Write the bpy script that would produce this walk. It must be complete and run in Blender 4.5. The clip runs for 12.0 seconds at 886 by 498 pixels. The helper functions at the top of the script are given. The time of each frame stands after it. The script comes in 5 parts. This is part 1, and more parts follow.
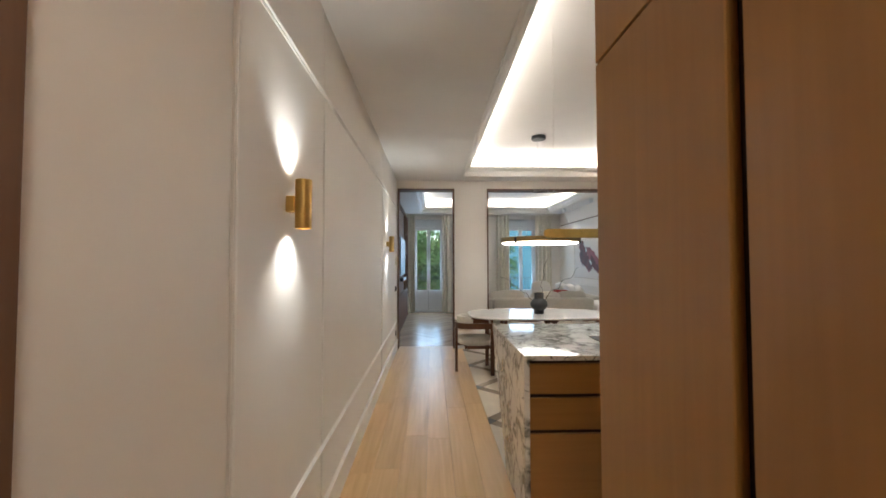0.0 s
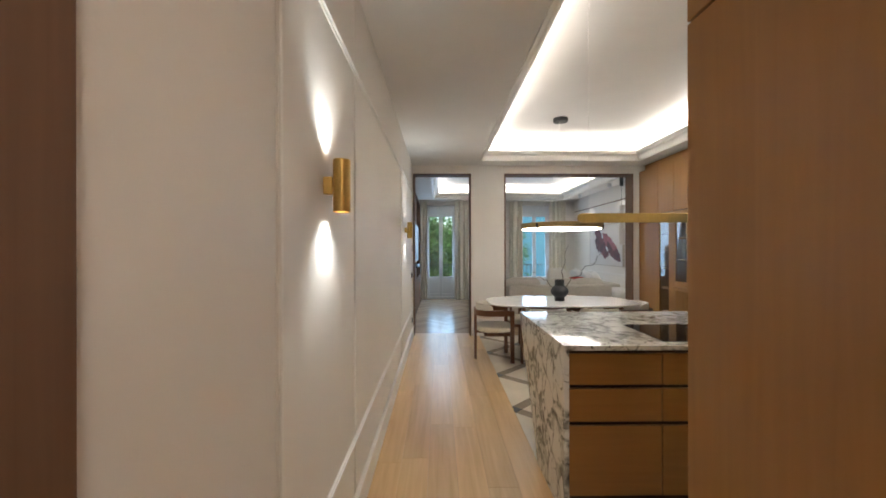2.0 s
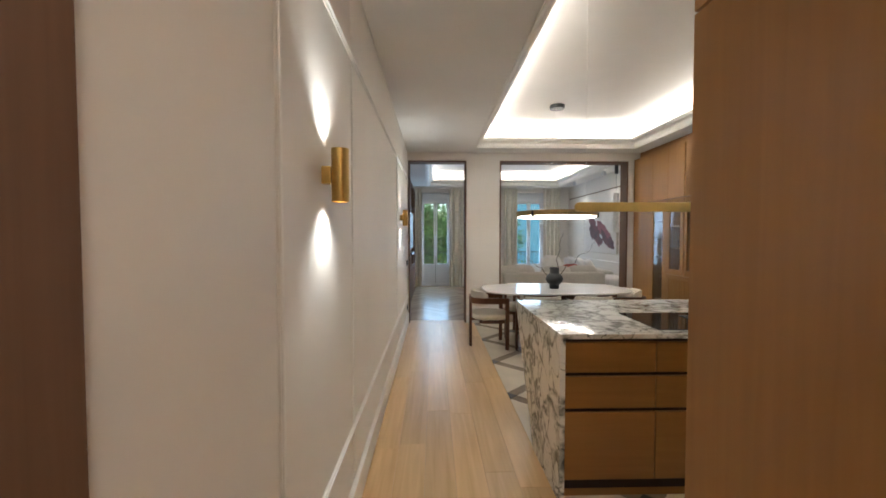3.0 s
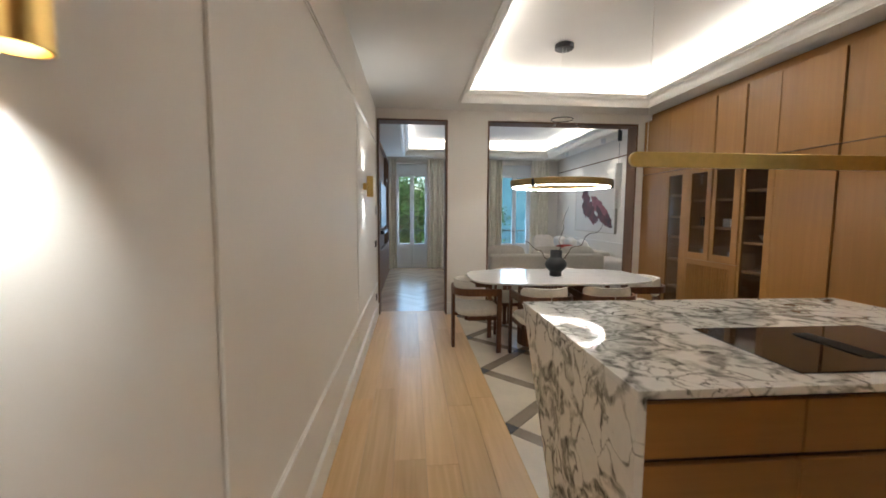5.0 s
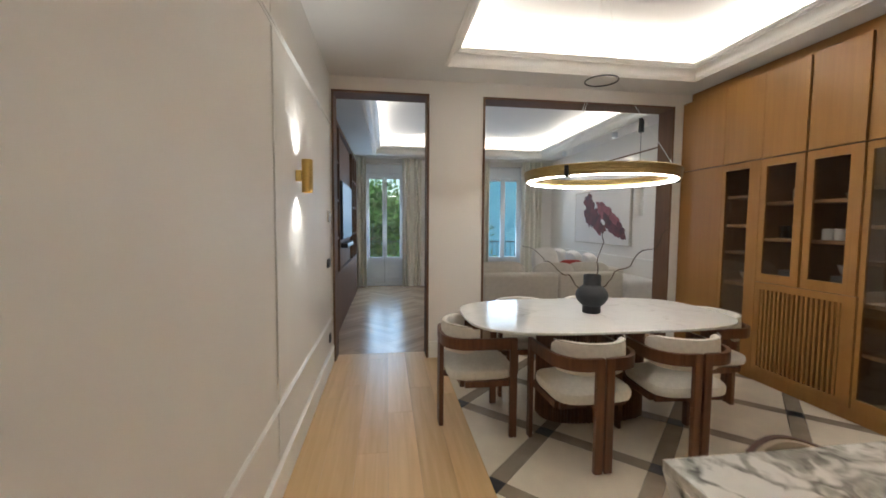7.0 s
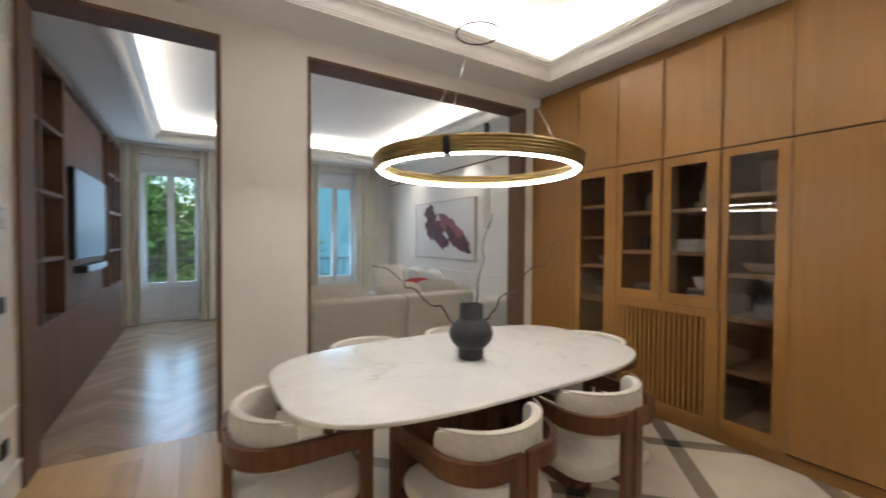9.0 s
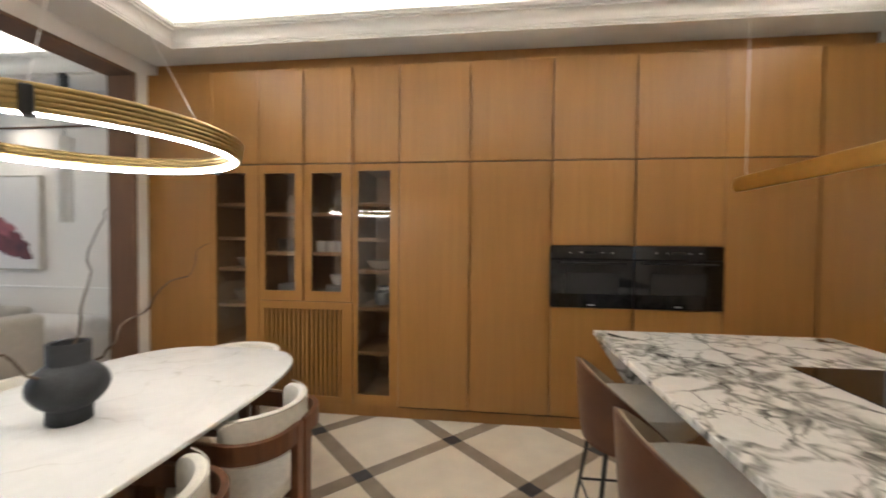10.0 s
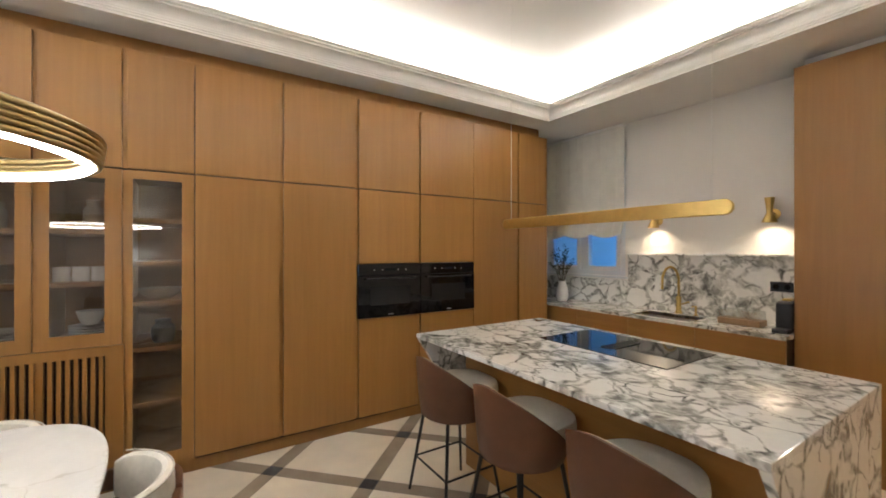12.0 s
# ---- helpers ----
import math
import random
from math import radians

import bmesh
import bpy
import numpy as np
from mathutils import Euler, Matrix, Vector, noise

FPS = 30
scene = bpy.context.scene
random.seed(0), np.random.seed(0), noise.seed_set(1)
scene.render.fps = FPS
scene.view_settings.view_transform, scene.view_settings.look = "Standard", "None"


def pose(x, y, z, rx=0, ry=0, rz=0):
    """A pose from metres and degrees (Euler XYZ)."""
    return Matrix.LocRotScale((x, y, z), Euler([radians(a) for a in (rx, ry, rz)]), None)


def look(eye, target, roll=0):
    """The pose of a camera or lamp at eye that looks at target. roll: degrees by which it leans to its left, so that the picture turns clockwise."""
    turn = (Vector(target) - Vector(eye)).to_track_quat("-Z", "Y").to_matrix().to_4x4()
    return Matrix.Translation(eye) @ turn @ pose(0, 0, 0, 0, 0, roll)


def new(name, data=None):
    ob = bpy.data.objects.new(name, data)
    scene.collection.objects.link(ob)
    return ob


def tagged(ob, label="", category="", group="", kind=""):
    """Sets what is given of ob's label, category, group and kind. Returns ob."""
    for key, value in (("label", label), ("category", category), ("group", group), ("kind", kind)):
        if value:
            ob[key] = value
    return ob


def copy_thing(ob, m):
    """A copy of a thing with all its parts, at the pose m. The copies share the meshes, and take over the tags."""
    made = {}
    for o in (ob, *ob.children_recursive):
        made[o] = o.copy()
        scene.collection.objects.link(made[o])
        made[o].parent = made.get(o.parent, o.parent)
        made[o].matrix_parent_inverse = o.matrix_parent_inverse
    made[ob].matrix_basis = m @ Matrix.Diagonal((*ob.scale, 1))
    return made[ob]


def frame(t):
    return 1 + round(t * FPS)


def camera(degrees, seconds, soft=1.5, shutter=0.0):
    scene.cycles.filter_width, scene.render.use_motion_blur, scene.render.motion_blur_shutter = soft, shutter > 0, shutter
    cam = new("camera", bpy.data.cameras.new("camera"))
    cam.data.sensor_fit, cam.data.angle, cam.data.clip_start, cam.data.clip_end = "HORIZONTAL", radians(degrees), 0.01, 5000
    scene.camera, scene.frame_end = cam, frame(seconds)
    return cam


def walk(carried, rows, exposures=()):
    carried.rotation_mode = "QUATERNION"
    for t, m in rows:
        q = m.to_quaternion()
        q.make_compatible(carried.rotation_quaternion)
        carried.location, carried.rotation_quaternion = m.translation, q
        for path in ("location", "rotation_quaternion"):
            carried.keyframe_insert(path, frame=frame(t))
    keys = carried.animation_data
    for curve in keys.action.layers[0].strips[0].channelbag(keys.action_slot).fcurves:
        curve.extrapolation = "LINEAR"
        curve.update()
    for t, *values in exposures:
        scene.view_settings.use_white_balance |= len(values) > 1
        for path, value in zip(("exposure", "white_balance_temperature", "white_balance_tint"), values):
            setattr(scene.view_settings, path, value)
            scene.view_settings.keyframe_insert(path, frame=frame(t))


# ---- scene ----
cam = camera(96.1, 12.0, soft=1.7, shutter=0.3)
PATH = [
    (0, (0.072, -0.126, 1.491), (0.129, 1.872, 1.557), -0.1),
    (0.5, (0.028, -0.093, 1.491), (0.066, 1.906, 1.532), -0.2),
    (1, (-0.03, -0.062, 1.488), (-0.009, 1.937, 1.512), -0.2),
    (1.5, (-0.055, -0.028, 1.478), (-0.034, 1.972, 1.496), -0.1),
    (2, (-0.083, -0.021, 1.485), (-0.062, 1.979, 1.485), -0.1),
    (2.5, (-0.096, -0.03, 1.492), (-0.068, 1.97, 1.455), -0.1),
    (3, (-0.106, -0.016, 1.5), (-0.054, 1.983, 1.433), 0.0),
    (5, (-0.053, 1.092, 1.461), (0.108, 3.077, 1.285), 0.3),
    (5.5, (-0.04, 1.472, 1.461), (0.163, 3.454, 1.289), 0.3),
    (6, (-0.06, 1.862, 1.443), (0.19, 3.841, 1.3), 0.2),
    (6.5, (-0.017, 2.237, 1.441), (0.251, 4.215, 1.31), 0.3),
    (8.5, (0.203, 3.534, 1.428), (0.851, 5.425, 1.346), 0.5),
    (9, (0.312, 3.691, 1.401), (1.371, 5.387, 1.357), 0.4),
    (9.5, (0.380, 3.739, 1.434), (2.036, 4.86, 1.387), 0.5),
    (10, (0.310, 3.900, 1.445), (2.295, 4.141, 1.395), 0.5),
    (10.5, (0.216, 4.029, 1.464), (2.173, 3.621, 1.404), 0.3),
    (11, (0.165, 4.263, 1.478), (1.977, 3.419, 1.415), 0.2),
    (11.5, (0.148, 4.483, 1.495), (1.85, 3.435, 1.441), 0.2),
    (11.8, (0.146, 4.575, 1.509), (1.832, 3.499, 1.49), -0.1),
    (12, (0.175, 4.653, 1.526), (1.86, 3.576, 1.53), -0.0),
]
walk(cam, [(t, look(eye, target, roll)) for t, eye, target, roll in PATH], [(0.0, 0.82), (3.0, 0.78), (5.0, 0.70), (8.5, 0.72), (9.5, 0.88), (10.5, 1.25), (12.0, 1.08)])

# ---- light ----
world = bpy.data.worlds.new("world")
scene.world = world
world.use_nodes = True
wn = world.node_tree
sky = wn.nodes.new("ShaderNodeTexSky")
sky.sky_type, sky.sun_disc = "NISHITA", False
sky.sun_elevation, sky.sun_rotation = radians(25), radians(200)
wn.links.new(sky.outputs[0], wn.nodes["Background"].inputs[0])
wn.nodes["Background"].inputs[1].default_value = 0.15
sun = new("sun", bpy.data.lights.new("sun", "SUN"))
sun.data.energy, sun.data.angle, sun.data.color = 1.5, radians(12), (0.95, 0.97, 1.0)
sun.matrix_world = look((-3, -8, 6), (0, 0, 0))


def area(name, eye, target, sx, sy, watts, col):
    d = bpy.data.lights.new(name, "AREA")
    d.shape, d.size, d.size_y, d.energy, d.color = "RECTANGLE", sx, sy, watts, col
    o = new(name, d)
    o.matrix_world = look(eye, target)
    return o


def spot(name, eye, target, watts, deg, blend, col, r=0.015):
    d = bpy.data.lights.new(name, "SPOT")
    d.energy, d.spot_size, d.spot_blend, d.color, d.shadow_soft_size = watts, radians(deg), blend, col, r
    o = new(name, d)
    o.matrix_world = look(eye, target)
    return o


WARM, NEUT, COOL = (1.0, 0.80, 0.58), (1.0, 0.92, 0.82), (0.50, 0.72, 1.0)
# tray and coves: x0, x1, y0, y1 of the cornice's outer edge, ceiling height
SOFFIT = 2.915
KT = (0.594, 3.158, 1.40, 6.38)
LT = (-0.20, 3.45, 7.40, 11.15)
for x0, x1, y0, y1, w in ((*KT, 18.0), (*LT, 10.5)):
    cx, cy, g, z = (x0 + x1) / 2, (y0 + y1) / 2, -0.07, 3.035
    per = 2 * ((x1 - x0) + (y1 - y0))
    for ex, ey, lx, ly in ((x0 + g, cy, 0.03, y1 - y0), (x1 - g, cy, 0.03, y1 - y0), (cx, y0 + g, x1 - x0, 0.03), (cx, y1 - g, x1 - x0, 0.03)):
        d = bpy.data.lights.new("cove_light", "AREA")
        d.shape, d.size, d.size_y, d.color = "RECTANGLE", lx, ly, (1, 0.945, 0.875)
        d.energy = w * max(lx, ly) / per * 4
        new("cove_light", d).matrix_world = pose(ex, ey, z, 180, 0, 0)
for sy in (1.56, 5.25):
    for dz in (1, -1):
        spot("sconce_light", (-0.467, sy, 1.735 + dz * 0.107), (-0.57, sy, 1.735 + dz), 6.5, 118, 1.0, (0.97, 1.0, 0.98), 0.02)
area("hall_light", (0.24, -0.75, 2.895), (0.24, -0.75, 0), 0.5, 0.5, 9, (1, 0.90, 0.78))
for sx in (1.47, 2.43):
    spot("reading_light", (sx, 0.685, 1.765), (sx, 0.66, 1.0), 4.6, 140, 0.9, WARM, 0.03)
for sx, sy in ((3.65, 8.65), (3.62, 10.4)):
    spot("downlight", (sx, sy, 2.80), (sx + 0.02, sy, 0), 12, 110, 0.9, NEUT, 0.03)
# sky light in the openings
area("window_light", (0.0, 11.86, 1.5), (0.0, 8, 0.7), 0.7, 1.9, 15, COOL)
area("window_light", (2.75, 11.86, 1.5), (2.4, 8, 0.7), 0.7, 1.9, 12, COOL)

# ---- materials ----
def mat(name, col=(0.8, 0.8, 0.8), rough=0.5, metal=0.0, bump=0.0, bscale=60.0, vary=0.0, vscale=3.0, coat=0.0):
    m = bpy.data.materials.new(name)
    m.use_nodes = True
    t = m.node_tree
    b = t.nodes["Principled BSDF"]
    b.inputs["Base Color"].default_value = (*col, 1)
    b.inputs["Roughness"].default_value, b.inputs["Metallic"].default_value = rough, metal
    b.inputs["Coat Weight"].default_value = coat
    co = t.nodes.new("ShaderNodeTexCoord")
    if vary:
        n = t.nodes.new("ShaderNodeTexNoise")
        n.inputs["Scale"].default_value, n.inputs["Detail"].default_value = vscale, 6
        t.links.new(co.outputs["Object"], n.inputs["Vector"])
        r = ramp(t, n.outputs["Fac"], [(0.3, tuple(c * (1 - vary) for c in col)), (0.7, tuple(min(1, c * (1 + vary)) for c in col))])
        t.links.new(r, b.inputs["Base Color"])
    if bump:
        n2 = t.nodes.new("ShaderNodeTexNoise")
        n2.inputs["Scale"].default_value, n2.inputs["Detail"].default_value = bscale, 4
        t.links.new(co.outputs["Object"], n2.inputs["Vector"])
        add_bump(t, n2.outputs["Fac"], bump, b)
    return m


def ramp(t, fac, stops):
    r = t.nodes.new("ShaderNodeValToRGB")
    while len(r.color_ramp.elements) < len(stops):
        r.color_ramp.elements.new(0.5)
    for e, (p, c) in zip(r.color_ramp.elements, stops):
        e.position, e.color = p, (*c, 1)
    t.links.new(fac, r.inputs[0])
    return r.outputs[0]


def add_bump(t, h, strength, b, dist=0.01):
    k = t.nodes.new("ShaderNodeBump")
    k.inputs["Strength"].default_value, k.inputs["Distance"].default_value = strength, dist
    t.links.new(h, k.inputs["Height"])
    t.links.new(k.outputs[0], b.inputs["Normal"])


def wood(name, dark, light, axis="Z", rough=0.42, grain=38.0, spread=0.14, coat=0.0):
    """Straight-grained wood along one axis; each piece gets its own tone and its own stretch of grain."""
    m = mat(name, light, rough, coat=coat)
    t = m.node_tree
    b = t.nodes["Principled BSDF"]
    co, mp, info = t.nodes.new("ShaderNodeTexCoord"), t.nodes.new("ShaderNodeMapping"), t.nodes.new("ShaderNodeObjectInfo")
    mp.inputs["Scale"].default_value = {"X": (0.05, 1, 1), "Y": (1, 0.05, 1), "Z": (1, 1, 0.05)}[axis]
    off = t.nodes.new("ShaderNodeVectorMath")
    off.operation = "MULTIPLY_ADD"
    comb = t.nodes.new("ShaderNodeCombineXYZ")
    for i in range(3):
        t.links.new(info.outputs["Random"], comb.inputs[i])
    off.inputs[1].default_value = (17, 23, 31)
    t.links.new(comb.outputs[0], off.inputs[0])
    t.links.new(co.outputs["Object"], off.inputs[2])
    t.links.new(off.outputs[0], mp.inputs["Vector"])
    n1, n2 = t.nodes.new("ShaderNodeTexNoise"), t.nodes.new("ShaderNodeTexNoise")
    n1.inputs["Scale"].default_value, n1.inputs["Detail"].default_value, n1.inputs["Distortion"].default_value = grain, 8, 0.6
    n2.inputs["Scale"].default_value, n2.inputs["Detail"].default_value = grain * 0.12, 3
    mx = t.nodes.new("ShaderNodeMath")
    mx.operation = "MULTIPLY_ADD"
    mx.inputs[1].default_value = 0.55
    t.links.new(mp.outputs[0], n1.inputs["Vector"])
    t.links.new(mp.outputs[0], n2.inputs["Vector"])
    half = t.nodes.new("ShaderNodeMath")
    half.operation = "MULTIPLY"
    half.inputs[1].default_value = 0.45
    t.links.new(n2.outputs["Fac"], half.inputs[0])
    t.links.new(n1.outputs["Fac"], mx.inputs[0])
    t.links.new(half.outputs[0], mx.inputs[2])
    c = ramp(t, mx.outputs[0], [(0.36, dark), (0.64, light)])
    hsv, mr = t.nodes.new("ShaderNodeHueSaturation"), t.nodes.new("ShaderNodeMapRange")
    mr.inputs["To Min"].default_value, mr.inputs["To Max"].default_value = 1 - spread, 1 + spread
    t.links.new(info.outputs["Random"], mr.inputs["Value"])
    t.links.new(mr.outputs[0], hsv.inputs["Value"])
    t.links.new(c, hsv.inputs["Color"])
    t.links.new(hsv.outputs[0], b.inputs["Base Color"])
    add_bump(t, n1.outputs["Fac"], 0.12, b, 0.003)
    return m


def marble(name, base, mid, dark, scale, width, warp, rough=0.12, cells=True):
    """Breccia marble: pale pebbles in a grey, veined matrix (cells), or thin veins on a pale ground."""
    m = mat(name, base, rough)
    t = m.node_tree
    b = t.nodes["Principled BSDF"]
    geo, n = t.nodes.new("ShaderNodeNewGeometry"), t.nodes.new("ShaderNodeTexNoise")
    n.inputs["Scale"].default_value, n.inputs["Detail"].default_value = scale * 0.8, 6
    rot = t.nodes.new("ShaderNodeMapping")
    rot.inputs["Rotation"].default_value = (0.5, 0.35, 0.75)
    rot.inputs["Scale"].default_value = (0.95, 1.1, 1.0)
    t.links.new(geo.outputs["Position"], rot.inputs["Vector"])
    t.links.new(rot.outputs[0], n.inputs["Vector"])
    w = t.nodes.new("ShaderNodeVectorMath")
    w.operation = "MULTIPLY_ADD"
    w.inputs[1].default_value = (warp, warp, warp)
    t.links.new(n.outputs["Color"], w.inputs[0])
    t.links.new(rot.outputs[0], w.inputs[2])
    v = t.nodes.new("ShaderNodeTexVoronoi")
    v.feature = "DISTANCE_TO_EDGE"
    v.inputs["Scale"].default_value = scale
    t.links.new(w.outputs[0], v.inputs["Vector"])
    n2 = t.nodes.new("ShaderNodeTexNoise")
    n2.inputs["Scale"].default_value, n2.inputs["Detail"].default_value = scale * 0.45, 3
    t.links.new(rot.outputs[0], n2.inputs["Vector"])
    mr = t.nodes.new("ShaderNodeMapRange")
    mr.inputs["From Min"].default_value, mr.inputs["From Max"].default_value = 0.38, 0.66
    mr.inputs["To Min"].default_value, mr.inputs["To Max"].default_value = 0.15 * width, 1.8 * width
    t.links.new(n2.outputs["Fac"], mr.inputs["Value"])
    v2, n4 = t.nodes.new("ShaderNodeTexVoronoi"), t.nodes.new("ShaderNodeTexNoise")
    v2.feature = "DISTANCE_TO_EDGE"
    v2.inputs["Scale"].default_value = scale * 2.3
    t.links.new(w.outputs[0], v2.inputs["Vector"])
    n4.inputs["Scale"].default_value, n4.inputs["Detail"].default_value = scale * 0.6, 2
    t.links.new(geo.outputs["Position"], n4.inputs["Vector"])
    far = t.nodes.new("ShaderNodeMapRange")
    far.inputs["From Min"].default_value, far.inputs["From Max"].default_value = 0.46, 0.58
    far.inputs["To Min"].default_value, far.inputs["To Max"].default_value = 0.0, 0.5
    t.links.new(n4.outputs["Fac"], far.inputs["Value"])
    both = t.nodes.new("ShaderNodeMath")
    both.operation = "ADD"
    t.links.new(v2.outputs["Distance"], both.inputs[0])
    t.links.new(far.outputs[0], both.inputs[1])
    least = t.nodes.new("ShaderNodeMath")
    least.operation = "SMOOTH_MIN"
    least.inputs[2].default_value = 0.03
    t.links.new(v.outputs["Distance"], least.inputs[0])
    t.links.new(both.outputs[0], least.inputs[1])
    dv = t.nodes.new("ShaderNodeMath")
    dv.operation = "DIVIDE"
    t.links.new(least.outputs[0] if cells else v.outputs["Distance"], dv.inputs[0])
    t.links.new(mr.outputs[0], dv.inputs[1])
    n3 = t.nodes.new("ShaderNodeTexNoise")
    n3.inputs["Scale"].default_value, n3.inputs["Detail"].default_value, n3.inputs["Distortion"].default_value = scale * 2.4, 9, 1.2
    t.links.new(w.outputs[0], n3.inputs["Vector"])
    vein = ramp(t, n3.outputs["Fac"], [(0.32, dark), (0.5, mid), (0.68, base)])
    mixf = ramp(t, dv.outputs[0], [(0.35, (1, 1, 1)), (1.0, (0, 0, 0))])
    mix = t.nodes.new("ShaderNodeMix")
    mix.data_type = "RGBA"
    t.links.new(mixf, mix.inputs[0])
    clean = ramp(t, n3.outputs["Fac"], [(0.3, tuple(c * 0.93 for c in base)), (0.6, base)])
    t.links.new(clean, mix.inputs[6])
    t.links.new(vein, mix.inputs[7])
    t.links.new(mix.outputs[2], b.inputs["Base Color"])
    return m


def glow(name, col, strength):
    m = bpy.data.materials.new(name)
    m.use_nodes = True
    t = m.node_tree
    t.nodes.clear()
    e, o = t.nodes.new("ShaderNodeEmission"), t.nodes.new("ShaderNodeOutputMaterial")
    e.inputs[0].default_value, e.inputs[1].default_value = (*col, 1), strength
    t.links.new(e.outputs[0], o.inputs[0])
    return m


def glass_mat(name, col=(1, 1, 1), gloss=0.10):
    m = bpy.data.materials.new(name)
    m.use_nodes = True
    t = m.node_tree
    t.nodes.clear()
    a, g, mx, o = (t.nodes.new("ShaderNode" + k) for k in ("BsdfTransparent", "BsdfGlossy", "MixShader", "OutputMaterial"))
    a.inputs[0].default_value, g.inputs["Roughness"].default_value = (*col, 1), 0.02
    mx.inputs[0].default_value = gloss
    for i, x in ((1, a), (2, g)):
        t.links.new(x.outputs[0], mx.inputs[i])
    t.links.new(mx.outputs[0], o.inputs[0])
    return m


PAINT = mat("wall_paint", (0.83, 0.795, 0.745), 0.55, bump=0.05, bscale=180, vary=0.02, vscale=1.2)
CEIL = mat("ceiling_paint", (0.85, 0.835, 0.81), 0.7, bump=0.03, bscale=120, vary=0.015)
TRIM = mat("trim_paint", (0.85, 0.83, 0.79), 0.4, vary=0.02, vscale=4)
OAK = wood("oak_veneer", (0.318, 0.153, 0.039), (0.372, 0.183, 0.049), "Z", 0.36, 30, 0.035)
OAKX = wood("oak_veneer_level", (0.318, 0.153, 0.039), (0.372, 0.183, 0.049), "X", 0.36, 30, 0.04)
OAKIN = wood("oak_interior", (0.33, 0.19, 0.09), (0.43, 0.26, 0.13), "Y", 0.45, 30, 0.05)
PLANK = wood("floor_oak", (0.62, 0.395, 0.180), (0.77, 0.535, 0.285), "Y", 0.33, 26, 0.08)
HERR = wood("herringbone_oak", (0.40, 0.28, 0.18), (0.55, 0.41, 0.28), "Y", 0.25, 26, 0.14)
WALNUT = wood("walnut", (0.10, 0.038, 0.016), (0.20, 0.08, 0.034), "Z", 0.35, 40, 0.10)
PORTAL = wood("portal_walnut", (0.132, 0.067, 0.034), (0.172, 0.090, 0.047), "Z", 0.7, 40, 0.04)
MARBLE = marble("breccia_marble", (0.855, 0.85, 0.815), (0.42, 0.42, 0.385), (0.10, 0.10, 0.095), 5.6, 0.15, 0.20, 0.07)
TABLE = marble("table_marble", (0.85, 0.845, 0.82), (0.74, 0.725, 0.69), (0.60, 0.58, 0.54), 2.2, 0.012, 0.9, 0.14, False)
STONE = mat("cream_stone_tile", (0.88, 0.80, 0.665), 0.24, vary=0.06, vscale=5, bump=0.02)
BAND = mat("taupe_stone_band", (0.37, 0.31, 0.24), 0.26, vary=0.12, vscale=7)
INSET = mat("black_stone_inset", (0.035, 0.036, 0.042), 0.28, vary=0.3, vscale=20)
GROUT = mat("grout", (0.40, 0.34, 0.27), 0.8, vary=0.05)
BOUCLE = mat("cream_boucle", (0.84, 0.80, 0.72), 0.9, bump=0.5, bscale=260, vary=0.06, vscale=40)
LINEN = mat("beige_linen", (0.56, 0.52, 0.46), 0.9, bump=0.35, bscale=320, vary=0.05, vscale=20)
WHITEFAB = mat("white_linen", (0.74, 0.71, 0.68), 0.9, bump=0.3, bscale=300, vary=0.04, vscale=20)
RED = mat("red_velvet", (0.33, 0.035, 0.03), 0.8, bump=0.2, bscale=200, vary=0.15, vscale=20)
CURTAIN = mat("curtain_linen", (0.80, 0.77, 0.67), 0.9, bump=0.3, bscale=250, vary=0.05, vscale=8)
IVORY = mat("ivory_boucle", (0.90, 0.875, 0.81), 0.9, bump=0.4, bscale=260, vary=0.03, vscale=40)
TAN = mat("tan_fabric", (0.50, 0.40, 0.29), 0.85, bump=0.3, bscale=260, vary=0.06, vscale=30)
LEATHER = mat("brown_leather", (0.118, 0.050, 0.025), 0.42, bump=0.15, bscale=150, vary=0.12, vscale=10)
BRASS = mat("brushed_brass", (0.66, 0.46, 0.16), 0.30, 1.0, vary=0.06, vscale=30)
OLDBRASS = mat("aged_brass", (0.42, 0.31, 0.14), 0.36, 1.0, vary=0.08, vscale=30)
BLACK = mat("black_metal", (0.016, 0.016, 0.017), 0.4, vary=0.2, vscale=30)
CERAMIC = mat("black_ceramic", (0.020, 0.021, 0.023), 0.55, bump=0.25, bscale=90, vary=0.25, vscale=25)
OVEN = mat("black_oven_glass", (0.006, 0.006, 0.007), 0.06)
SCREEN = mat("tv_screen", (0.010, 0.011, 0.013), 0.28)
SCREEN.node_tree.nodes["Principled BSDF"].inputs["Specular IOR Level"].default_value = 0.012
HOB = mat("black_hob_glass", (0.008, 0.008, 0.009), 0.05)
# near-black brown: the shade inside gaps and recesses is put into the colour
GAPSHADE = mat("recess_shade", (0.030, 0.013, 0.007), 0.6, vary=0.1)
WHITE = mat("white_china", (0.78, 0.77, 0.74), 0.25, vary=0.02)
CREAMPOT = mat("stoneware", (0.42, 0.36, 0.28), 0.5, vary=0.1, vscale=20)
FRAME = mat("white_window_paint", (0.74, 0.76, 0.78), 0.4, vary=0.02)
TWIG = mat("dry_branch", (0.10, 0.065, 0.04), 0.8, vary=0.2, vscale=40)
LEAF = mat("leaf_green", (0.09, 0.20, 0.045), 0.6, vary=0.5, vscale=1.5)
LEAF2 = mat("olive_leaf", (0.06, 0.075, 0.04), 0.6, vary=0.3, vscale=20)
BARK = mat("bark", (0.09, 0.065, 0.045), 0.9, bump=0.6, bscale=12, vary=0.2)
